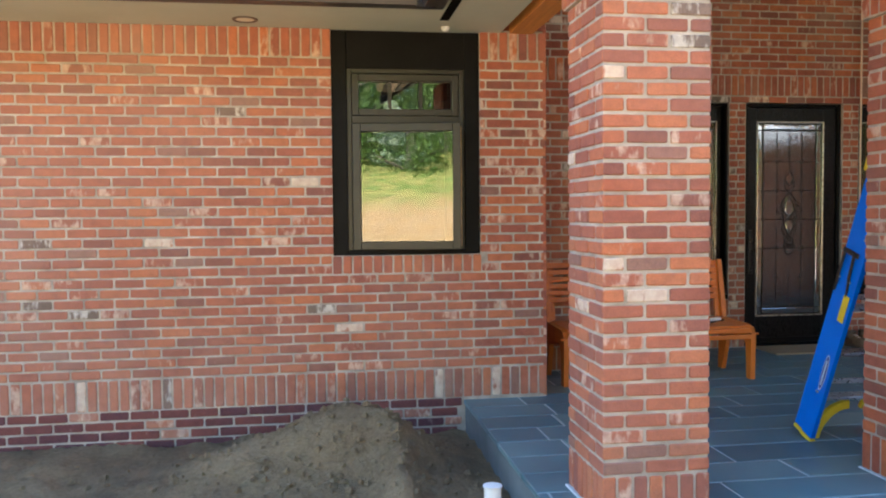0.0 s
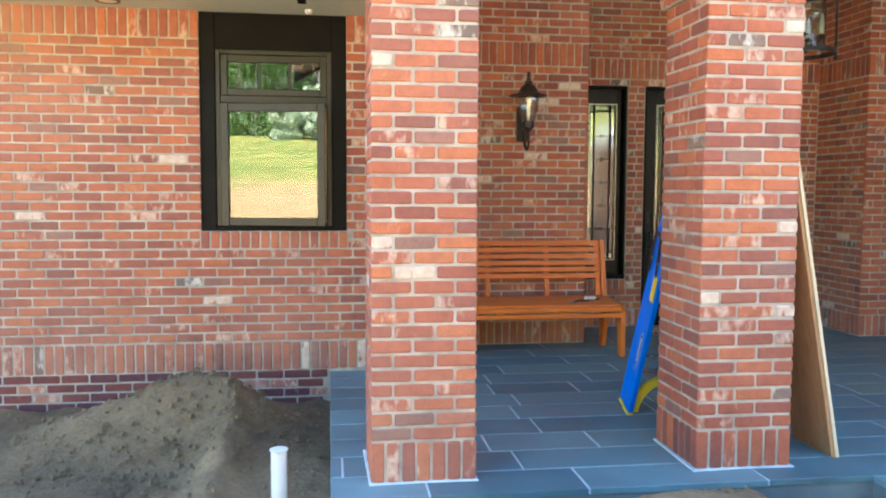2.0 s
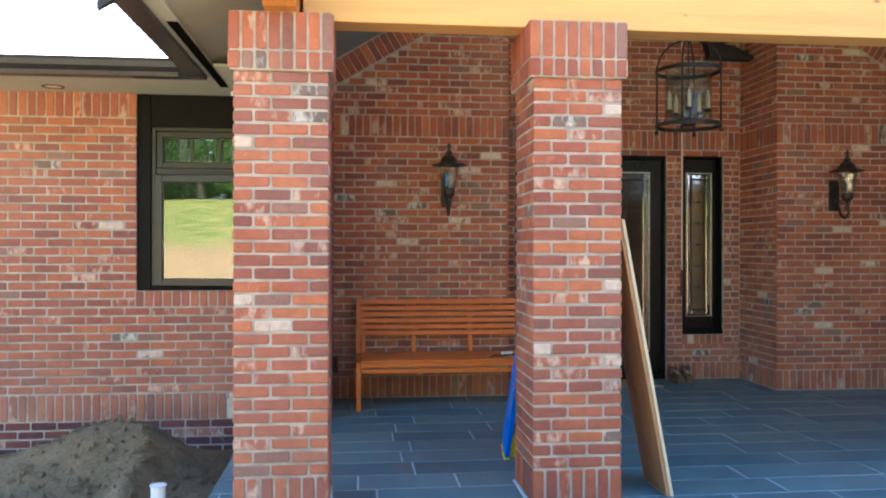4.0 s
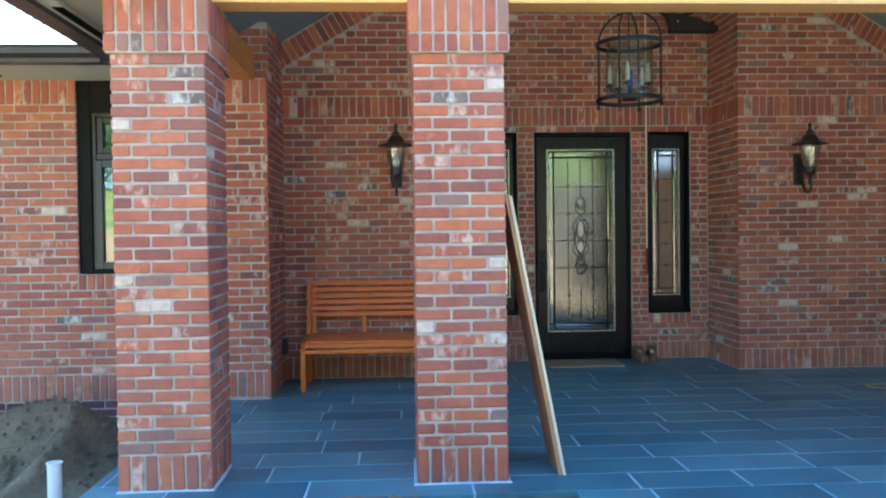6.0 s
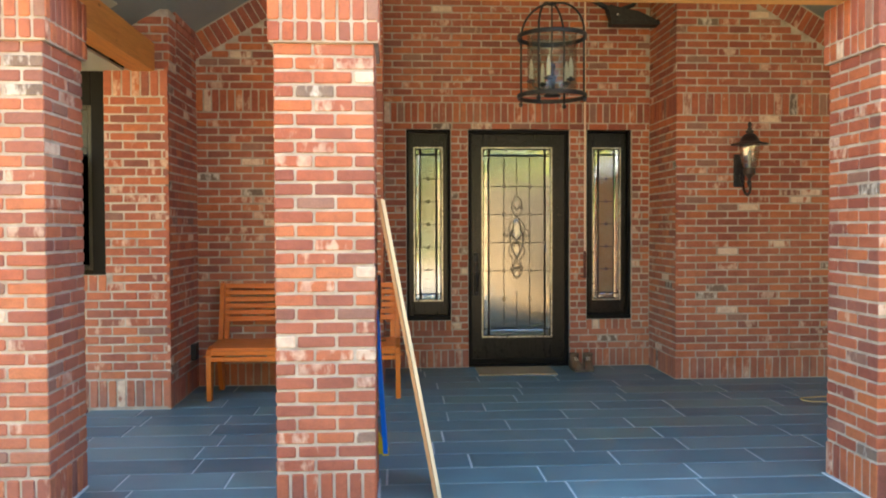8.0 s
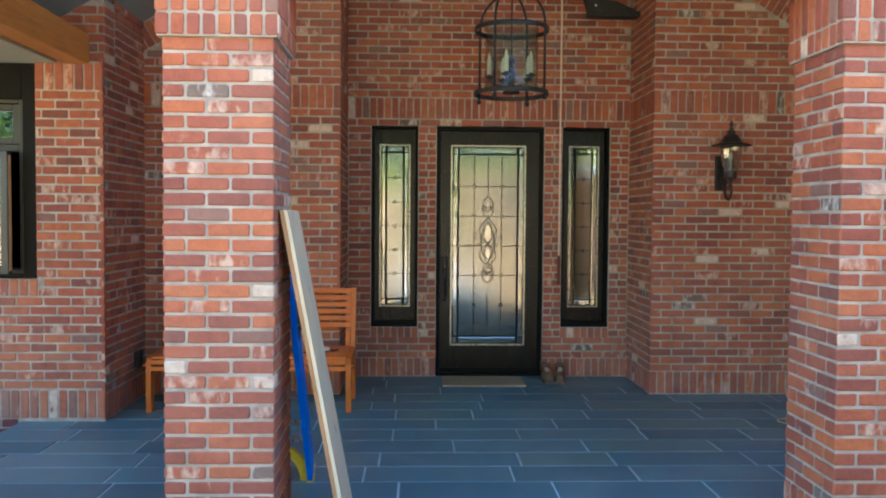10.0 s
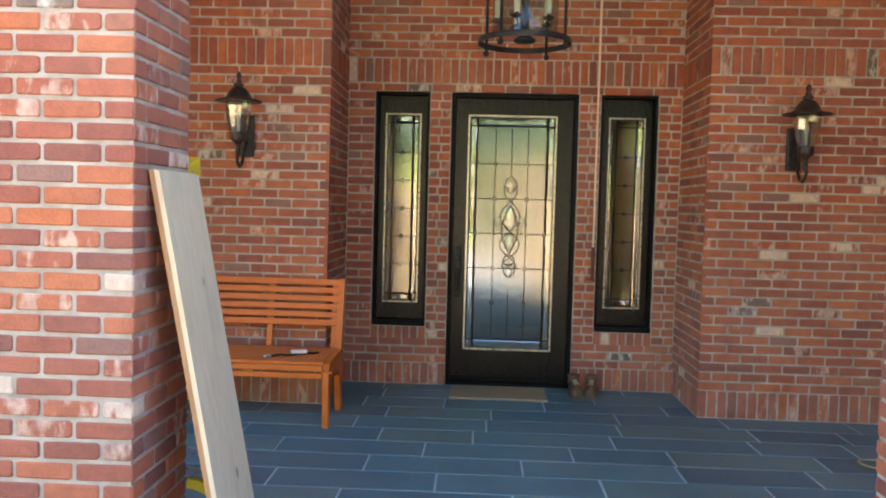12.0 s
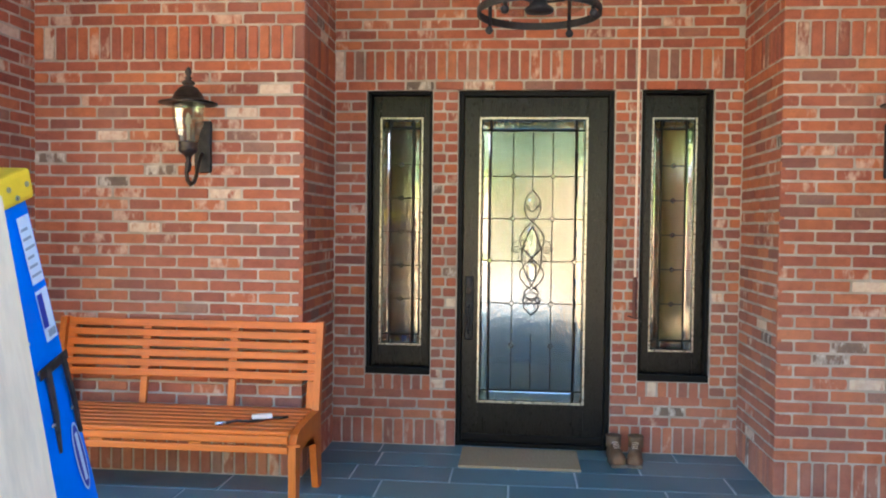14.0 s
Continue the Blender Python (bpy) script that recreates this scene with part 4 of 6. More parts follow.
def leaded(parent, x0, z0, x1, z1, bw, rows, cols, y, centre=False, glass=None):
    """Bevelled border panes, textured middle pane and metal cames in an opening."""
    ix0, ix1, iz0, iz1 = x0 + bw, x1 - bw, z0 + bw * 1.15, z1 - bw * 1.15
    part("pane", box(B(), x0, y, z0, x1, y + 0.006, z1), glass or (LEADED if centre else RAIN), parent, "textured art glass")
    for a, b, c, d in ((x0, z0, ix0, z1), (ix1, z0, x1, z1), (ix0, z0, ix1, iz0), (ix0, iz1, ix1, z1)):
        bm = B()
        w = 0.013
        a, b, c, d = a + 0.004, b + 0.004, c - 0.004, d - 0.004
        o = [bm.verts.new((p[0], y - 0.001, p[1])) for p in ((a, b), (c, b), (c, d), (a, d))]
        i_ = [bm.verts.new((p[0], y - 0.005, p[1])) for p in ((a + w, b + w), (c - w, b + w), (c - w, d - w), (a + w, d - w))]
        bm.faces.new(i_)
        for k in range(4):
            bm.faces.new((o[k], o[(k + 1) % 4], i_[(k + 1) % 4], i_[k]))
        part("bevelled_strip", bm, BEVEL, parent)
    bm = B()
    w, cx0 = x1 - x0, (x0 + x1) / 2
    for x in (ix0, ix1):
        came(bm, [(x, z0), (x, z1)], y - 0.004, 0.006)
    for z in (iz0, iz1):
        came(bm, [(x0, z), (x1, z)], y - 0.004, 0.006)
    zs = [z1 - (z1 - z0) * f_ for f_ in (0.2, 0.35, 0.5, 0.65, 0.8)]
    for z in zs[:rows]:
        came(bm, [(x0, z), (x1, z)], y - 0.003, 0.0038)
    xs_ = [x0 + 0.31 * w, x0 + 0.69 * w] if centre else [cx0]
    if centre:
        for x in xs_:
            came(bm, [(x, iz0), (x, iz1)], y - 0.003, 0.0034)
        came(bm, [(cx0, z1 - 0.25 * (z1 - z0)), (cx0, iz1)], y - 0.003, 0.0034)
        came(bm, [(cx0, iz0), (cx0, z1 - 0.76 * (z1 - z0))], y - 0.003, 0.0034)
    for z in zs:
        for x in ([ix0, ix1] if centre and z == zs[2] else xs_):
            bmesh.ops.create_cube(bm, size=0.032, matrix=Matrix.Translation((x, y - 0.003, z)) @ Matrix.Rotation(radians(45), 4, "Y") @ Matrix.Diagonal((1, 0.25, 1, 1)))
    part("came", bm, CAME, parent, "dark metal came lines")
    bm = B()
    for z in zs:
        for x in ([ix0, ix1] if centre and z == zs[2] else xs_):
            bmesh.ops.create_cube(bm, size=0.018, matrix=Matrix.Translation((x, y - 0.0075, z)) @ Matrix.Rotation(radians(45), 4, "Y") @ Matrix.Diagonal((1, 0.4, 1, 1)))
    part("jewel", bm, BEVEL, parent, "small square glass jewels")
    if centre:
        cx, cz = (x0 + x1) / 2, z0 + (z1 - z0) * 0.52
        bm = B()
        for s in (-1, 1):
            # crossing S curves of the tall ornament, then its leaves
            for a, b, k in (((0, 0.45), (0.0, 0.30), 0.34), ((-0.055, 0.36), (0.0, 0.235), -0.16), ((0, 0.235), (0.0, -0.02), 0.33), ((0, 0.20), (0, -0.21), 0.17), ((0, -0.02), (0.0, -0.24), 0.38), ((0, -0.21), (0, -0.31), 0.5), ((-0.05, -0.33), (0, -0.25), 0.25), ((0, -0.29), (0, -0.41), 0.42)):
                came(bm, [(cx + (s * p[0] if a[0] else p[0] * s), cz + p[1]) for p in arc(a, b, k)], y - 0.006, 0.0042)
            for q in ((0.03, 0.10, 0.145, 0.045), (0.06, 0.035, 0.145, 0.045), (0.05, 0.00, 0.10, -0.035), (0.02, 0.345, 0.06, 0.315), (0.0, -0.33, 0.07, -0.30)):
                for k in (0.25, -0.25):
                    came(bm, [(cx + s * p[0], cz + p[1]) for p in arc((q[0], q[1]), (q[2], q[3]), k)], y - 0.006, 0.0032)
        part("scroll_came", bm, CAME, parent, "scrolling metal came ornament")
        for a, b, w_ in ((0.205, -0.02, 0.05), (0.41, 0.34, 0.028), (-0.04, -0.18, 0.036), (-0.33, -0.39, 0.03)):
            bm = B()
            n = 14
            zc, hh = cz + (a + b) / 2, (a - b) / 2
            rim = [bm.verts.new((cx + w_ * math.cos(2 * math.pi * i / n), y - 0.002, zc + hh * math.sin(2 * math.pi * i / n))) for i in range(n)]
            inn = [bm.verts.new((cx + 0.6 * w_ * math.cos(2 * math.pi * i / n), y - 0.0075, zc + 0.8 * hh * math.sin(2 * math.pi * i / n))) for i in range(n)]
            bm.faces.new(inn)
            for i in range(n):
                bm.faces.new((rim[i], rim[(i + 1) % n], inn[(i + 1) % n], inn[i]))
            part("bevelled_jewel", bm, BEVEL, parent, "clear bevelled glass jewel")


door = thing("door", -0.029, DY, 0, "black stained entry door with a tall leaded art glass light, closed", "door", kind="structure")
part("door_frame", frame_rect(B(), 4.432, 0.0, 5.485, 2.458, 0.035, 0.03, 0.2, wb=0.03), BLACKF, door, "black door frame and sill")
bm = B()
DX0, DX1, GX0, GX1, GZ0, GZ1 = 4.468, 5.449, 4.578, 5.312, 0.305, 2.28
box(bm, DX0, 0.06, 0.032, GX0, 0.105, 2.42, 0.003)
box(bm, GX1, 0.06, 0.032, DX1, 0.105, 2.42, 0.003)
box(bm, GX0, 0.0615, 0.032, GX1, 0.105, GZ0, 0.003)
box(bm, GX0, 0.0615, GZ1, GX1, 0.105, 2.42, 0.003)
part("door_leaf", bm, DOORP, door, "black stained wooden door leaf")
part("glazing_bead", frame_rect(B(), GX0 - 0.004, GZ0 - 0.004, GX1 + 0.004, GZ1 + 0.004, 0.014, 0.05, 0.07, 0.003), BEAD, door, "thin metal glazing bead")
leaded(door, GX0 + 0.01, GZ0 + 0.01, GX1 - 0.01, GZ1 - 0.01, 0.066, 4, 4, 0.075, True)
part("handle_plate", box(B(), 4.485, 0.045, 0.74, 4.545, 0.061, 1.185, 0.02), IRON, door, "black iron handle plate with rounded ends")
part("door_handle", tube(B(), [(4.515, 0.05, 0.98), (4.515, -0.005, 0.96), (4.515, -0.014, 0.89), (4.515, -0.005, 0.81), (4.515, 0.05, 0.79)], [0.01, 0.011, 0.012, 0.011, 0.01], 8), IRON, door, "curved black iron pull")
part("keyhole_rose", lathe(B(), [(0.022, 0), (0.022, 0.008), (0.014, 0.014), (0.0, 0.015)], n=16, m=pose(4.515, 0.046, 1.08, 90)), BRONZE, door)
part("door_sweep", box(B(), DX0, 0.04, 0.033, DX1, 0.0605, 0.085, 0.006), BLACKF, door, "black weather bar at the foot of the door")

for nm, (a, b, c, d), g in (("sidelight", OP[0], (3.893, 4.180, 0.693, 2.283)), ("sidelight", OP[2], (5.70 + 0.02, 6.00, 0.675, 2.267))):
    s = thing(nm, 0, DY, 0, "narrow black framed sidelight with leaded bevelled glass beside the door", "window", "sidelights", kind="structure")
    cx = (a + b) / 2
    gw = 0.148
    g = (cx - gw, cx + gw, 0.685, 2.285)
    part("window_frame", frame_rect(B(), a + 0.002, c + 0.002, b - 0.002, d - 0.002, 0.022, 0.03, 0.24), BLACKF, s)
    bm = B()
    box(bm, a + 0.025, 0.115, c + 0.024, g[0], 0.16, d - 0.025, 0.003)
    box(bm, g[1], 0.115, c + 0.024, b - 0.025, 0.16, d - 0.025, 0.003)
    box(bm, g[0], 0.1165, c + 0.024, g[1], 0.16, g[2], 0.003)
    box(bm, g[0], 0.1165, g[3], g[1], 0.16, d - 0.025, 0.003)
    part("window_panel", bm, DOORP, s, "black stained panel round the glass")
    part("glazing_bead", frame_rect(B(), g[0] - 0.004, g[2] - 0.004, g[1] + 0.004, g[3] + 0.004, 0.012, 0.105, 0.125, 0.003), BEAD, s)
    paper = a > 5
    leaded(s, g[0] + 0.008, g[2] + 0.008, g[1] - 0.008, g[3] - 0.008, 0.058, 5, 2, 0.13, glass=CLEAR_RAIN if paper else None)
    if paper:
        part("backing_sheet", box(B(), g[0] + 0.06, 0.1615, g[2] + 0.05, g[1] - 0.06, 0.1635, g[3] - 0.05), KRAFT, s, "olive brown sheet behind the glass")
    part("window_sill", box(B(), a + 0.002, 0.004, c + 0.001, b - 0.002, 0.0295, c + 0.05, 0.006), BLACKF, s, "black sloping sill")


# ---- wall lanterns ----
def wall_lantern(x, y, z):
    """A coach lantern whose back plate is on the wall at y; z is its finial's top."""
    o = thing("wall_lantern", x, y, z, "unlit black coach lantern with seeded glass on a scrolled bracket", "wall lamp", "wall lanterns")
    cy = -0.24
    hood = part("lamp_hood", lathe(B(), [(0.022, -0.108), (0.052, -0.125), (0.076, -0.155), (0.09, -0.185), (0.108, -0.195), (0.163, -0.208), (0.165, -0.216), (0.11, -0.213), (0.08, -0.20)], (0, cy, 0), 28), BRONZE, o, "domed dark bronze hood with a wide brim", True)
    part("finial", lathe(B(), [(0.0, 0.0), (0.013, -0.014), (0.020, -0.035), (0.011, -0.058), (0.024, -0.068), (0.014, -0.078), (0.034, -0.088), (0.038, -0.10), (0.024, -0.112)], (0, cy, 0), 16), BRONZE, hood, smooth=True)
    part("glass_shade", lathe(B(), [(0.088, -0.214), (0.091, -0.25), (0.084, -0.32), (0.067, -0.40), (0.056, -0.435), (0.053, -0.435), (0.064, -0.40), (0.081, -0.32), (0.088, -0.25), (0.085, -0.214)], (0, cy, 0), 12), SEEDED, o, "clear faceted glass shade")
    base = part("lamp_base", lathe(B(), [(0.052, -0.43), (0.056, -0.44), (0.05, -0.455), (0.056, -0.47), (0.05, -0.49), (0.03, -0.505), (0.018, -0.52), (0.012, -0.54), (0.02, -0.56), (0.014, -0.60), (0.0, -0.61)], (0, cy, 0), 20), BRONZE, o, "turned dark bronze base", True)
    part("bulb", lathe(B(), [(0.009, -0.43), (0.010, -0.34), (0.016, -0.33), (0.018, -0.31), (0.010, -0.275), (0.0, -0.262)], (0, cy, 0), 12), CANDLE, base, "unlit candle bulb on a sleeve", True)
    pts = []
    for i in range(15):
        a = radians(180 - i * 13)
        pts.append((0, cy + 0.075 - 0.075 * math.cos(radians(i * 12.5)) + 0.0, -0.60 - 0.06 * math.sin(radians(i * 12.5))))
    pts = [(0, cy, -0.55), (0, cy - 0.022, -0.575), (0, cy - 0.026, -0.61), (0, cy - 0.01, -0.65), (0, cy + 0.035, -0.675), (0, cy + 0.085, -0.66), (0, cy + 0.12, -0.62), (0, cy + 0.145, -0.56), (0, cy + 0.19, -0.50), (0, -0.02, -0.48)]
    part("bracket", tube(B(), pts, [0.008, 0.009, 0.011, 0.012, 0.013, 0.013, 0.012, 0.011, 0.011, 0.012], 10), BRONZE, o, "scrolled bracket arm", True)
    bm = B()
    box(bm, -0.052, -0.03, -0.595, 0.052, 0.004, -0.285, 0.014)
    bp = part("back_plate", bm, IRON, o, "long black wall plate")
    return o


wall_lantern(2.925, LY, 2.43)
wall_lantern(6.905, RY, 2.42)


# ---- hanging lantern ----
def lantern(x, y):
    zb, zt, r = 2.495, 2.965, 0.272
    o = thing("hanging_lantern", x, y, 0, "large round black iron cage lantern with clear glass and candle lights", "pendant lamp")
    for nm, z, rr_ in (("bottom_ring", zb, r), ("top_ring", zt, r)):
        bm = B()
        lathe(bm, [(rr_ - 0.004, z - 0.017), (rr_ + 0.004, z - 0.017), (rr_ + 0.006, z), (rr_ + 0.004, z + 0.017), (rr_ - 0.004, z + 0.017), (rr_ - 0.004, z - 0.017)], n=48)
        part(nm, bm, IRON, o, smooth=False)
    part("glass_cylinder", lathe(B(), [(0.195, zb + 0.02), (0.195, zt + 0.03), (0.1935, zt + 0.03), (0.1935, zb + 0.02), (0.195, zb + 0.02)], n=40), CLEAR, o, "clear glass cylinder", True)
    for k in range(4):
        a = radians(45 + 90 * k + 12)
        c, s = math.cos(a), math.sin(a)
        pts = [(r * 0.985 * c, r * 0.985 * s, zb - 0.03), (r * 0.985 * c, r * 0.985 * s, zt)]
        for i in range(1, 9):
            q = radians(90 * i / 8)
            pts.append((r * 0.985 * c * math.cos(q) + 0.02 * c * math.sin(q), r * 0.985 * s * math.cos(q) + 0.02 * s * math.sin(q), zt + 0.27 * math.sin(q)))
        bar = part("cage_bar", tube(B(), pts, 0.009, 8), IRON, o, smooth=True)
        part("ball_foot", lathe(B(), [(0, -0.02), (0.013, -0.014), (0.02, 0), (0.013, 0.014), (0, 0.02)], (r * c, r * s, zb - 0.045), 14), IRON, bar, smooth=True)
    part("crown", lathe(B(), [(0.0, zt + 0.25), (0.034, zt + 0.256), (0.046, zt + 0.285), (0.034, zt + 0.31), (0.0, zt + 0.33)], n=20), IRON, o, smooth=True)
    part("centre_rod", tube(B(), [(0, 0, zb + 0.03), (0, 0, zt + 0.26)], 0.006, 8), IRON, o)
    part("hub", lathe(B(), [(0.0, zb - 0.005), (0.062, zb + 0.0), (0.066, zb + 0.012), (0.04, zb + 0.03), (0.026, zb + 0.06), (0.024, zb + 0.13), (0.034, zb + 0.15), (0.022, zb + 0.17), (0.017, zb + 0.21), (0.03, zb + 0.23), (0.024, zb + 0.255), (0.0, zb + 0.27)], n=20), IRON, o, "turned black iron hub", True)
    for k in range(5):
        a = radians(34 + 72 * k)
        c, s = math.cos(a), math.sin(a)
        arm = part("candle_arm", tube(B(), [(0, 0, zb + 0.08), (0.04 * c, 0.04 * s, zb + 0.05), (0.135 * c, 0.135 * s, zb + 0.07), (0.165 * c, 0.165 * s, zb + 0.11)], 0.006, 8), IRON, o, smooth=True)
        part("drip_pan", lathe(B(), [(0.008, 0.105), (0.035, 0.118), (0.037, 0.125), (0.012, 0.118), (0.012, 0.14), (0.0, 0.14)], (0.165 * c, 0.165 * s, zb), 16), IRON, arm)
        part("candle_sleeve", lathe(B(), [(0.017, 0.14), (0.017, 0.245), (0.0, 0.236)], (0.165 * c, 0.165 * s, zb), 12), CANDLE, arm, "ivory candle sleeve")
        part("bulb", lathe(B(), [(0.007, 0.236), (0.013, 0.25), (0.012, 0.268), (0.004, 0.295), (0.0, 0.30)], (0.165 * c, 0.165 * s, zb), 12), CANDLE, arm, "unlit flame bulb")
    bm = B()
    ztop = gable(x) - 0.002
    z = zt + 0.33
    i = 0
    while z < ztop - 0.05:
        pl = [(0.011 * math.cos(t_) * (i % 2), 0.011 * math.cos(t_) * (1 - i % 2), z + 0.02 + 0.02 * math.sin(t_)) for t_ in [2 * math.pi * q / 8 for q in range(8)]]
        tube(bm, pl, 0.0025, 5, True)
        z += 0.033
        i += 1
    part("chain", bm, IRON, o)
    part("ceiling_rose", lathe(B(), [(0.0, ztop), (0.07, ztop - 0.03), (0.06, ztop - 0.06), (0.0, ztop - 0.085)], n=20), IRON, o)
    return o


lantern(4.90, 5.92)


# ---- bench ----
def bench(x0, x1, yf, yb):
    o = thing("bench", 0, 0, 0, "orange stained slatted cedar bench against the brick wall", "bench")
    w = x1 - x0
    # sides: splayed legs joined by a curved side panel
    for s, x in ((0, x0 + 0.02), (1, x1 - 0.02)):
        bm = B()
        a, b = x - 0.02, x + 0.02
        prof = [(yf, 0), (yf + 0.065, 0), (yf + 0.085, 0.28), (yf + 0.12, 0.33), (yb - 0.16, 0.34), (yb - 0.10, 0.28), (yb - 0.02, 0.0), (yb + 0.05, 0.0), (yb + 0.035, 0.30), (yb + 0.02, 0.42), (yb + 0.12, 0.955), (yb + 0.075, 0.955), (yb - 0.03, 0.455), (yf + 0.10, 0.445), (yf + 0.03, 0.43), (yf - 0.005, 0.38), (yf - 0.01, 0.30)]
        va = [bm.verts.new((a, p, q)) for p, q in prof]
        vb = [bm.verts.new((b, p, q)) for p, q in prof]
        bm.faces.new(va)
        bm.faces.new(vb[::-1])
        for i in range(len(prof)):
            j = (i + 1) % len(prof)
            bm.faces.new((va[i], vb[i], vb[j], va[j]))
        bmesh.ops.triangulate(bm, faces=[f for f in bm.faces if len(f.verts) > 4])
        part("bench_side", bm, BENCH_Z, o, "orange cedar leg panel with curved corners")
    m = w / 3
    # seat: slats along, broken by cross pieces
    ys_ = [yf + 0.005 + i * 0.074 for i in range(7)]
    for i, y in enumerate(ys_):
        bm = B()
        t = 0.002 * i
        box(bm, x0 + 0.041, y, 0.425 + t, x1 - 0.041, y + 0.062, 0.448 + t, 0.006)
        part("seat_slat", bm, BENCH, o)
    for k in (1, 2):
        bm = B()
        box(bm, x0 + m * k - 0.03, yf + 0.02, 0.40, x0 + m * k + 0.03, yb - 0.03, 0.4245, 0.004)
        part("cross_rail", bm, BENCH_Z, o)
        for i, y in enumerate(ys_[:-1]):
            part("seat_spacer", box(B(), x0 + m * k - 0.032, y + 0.0625, 0.426, x0 + m * k + 0.032, y + 0.0735, 0.445), BENCH, o)
    # curved front edge of two slats
    for z0, z1 in ((0.385, 0.425), (0.335, 0.372)):
        part("front_slat", box(B(), x0 + 0.041, yf - 0.014, z0, x1 - 0.041, yf + 0.008, z1, 0.006), BENCH, o)
    for k in (0.02, 1, 2, 2.98):
        part("front_spacer", box(B(), x0 + m * k - 0.035, yf - 0.012, 0.3725, x0 + m * k + 0.035, yf + 0.006, 0.3845), BENCH, o)
    # back: six slats leaning
    lean = pose(0, yb + 0.035, 0.455, -10.5)
    for i in range(6):
        z0 = 0.155 + i * 0.0595
        bm = B()
        h = 0.0425 if 0 < i < 5 else 0.045
        box(bm, x0 + 0.001 + 0.041, -0.030, z0, x1 - 0.042, -0.008, z0 + h, 0.005, m=lean)
        part("back_slat", bm, BENCH, o)
    for k in (0, 1, 2, 3):
        bm = B()
        c = x0 + 0.065 if k == 0 else x1 - 0.065 if k == 3 else x0 + m * k
        box(bm, c - 0.022, -0.0275, -0.03, c + 0.022, -0.0015, 0.153, 0.004, m=lean)
        part("back_stile", bm, BENCH_Z, o)
        for i in range(5):
            z0 = 0.155 + i * 0.0595
            part("back_spacer", box(B(), c - 0.024, -0.029, z0 + 0.0452, c + 0.024, -0.010, z0 + 0.059, m=lean), BENCH, o)
    return o


bench(2.06, 3.685, 6.36, 6.87)

# keys and clip left on the seat
k = thing("key_bunch", 3.37, 6.53, 0.452, "bunch of metal keys with white fob on the bench seat", "keys", rz=25)
part("key_ring", tube(B(), ring_pts(0.022, 0.004, 16), 0.0022, 6, True), ALU, k)
for i, a in enumerate((10, 60, 150, 200)):
    bm = B()
    box(bm, 0.018, -0.005, 0.002 + i * 0.003, 0.062, 0.005, 0.0045 + i * 0.003, m=pose(0, 0, 0, 0, 0, a))
    lathe(bm, [(0.013, 0.002 + i * 0.003), (0.013, 0.0045 + i * 0.003)], n=12, m=pose(0, 0, 0, 0, 0, a) @ pose(0.014, 0, 0))
    part("key", bm, BRONZE if i % 2 else ALU, k)
part("fob", box(B(), 0.02, -0.02, 0.014, 0.13, 0.02, 0.04, 0.008), WHITE, k, "white plastic fob")
part("strap", tube(B(), [(-0.12, -0.02, 0.008), (-0.06, -0.01, 0.014), (0.0, -0.03, 0.01), (0.1, 0, 0.012), (0.14, 0.02, 0.01), (0.18, 0.01, 0.008), (0.22, 0.03, 0.006)], 0.008, 6), IRON, k, "dark strap")
part("clip", tube(B(), [(-0.12, -0.02, 0.01), (-0.14, -0.045, 0.012), (-0.175, -0.04, 0.01), (-0.17, -0.01, 0.01), (-0.13, -0.008, 0.01)], 0.0055, 6, True), ALU, k, "metal snap clip")


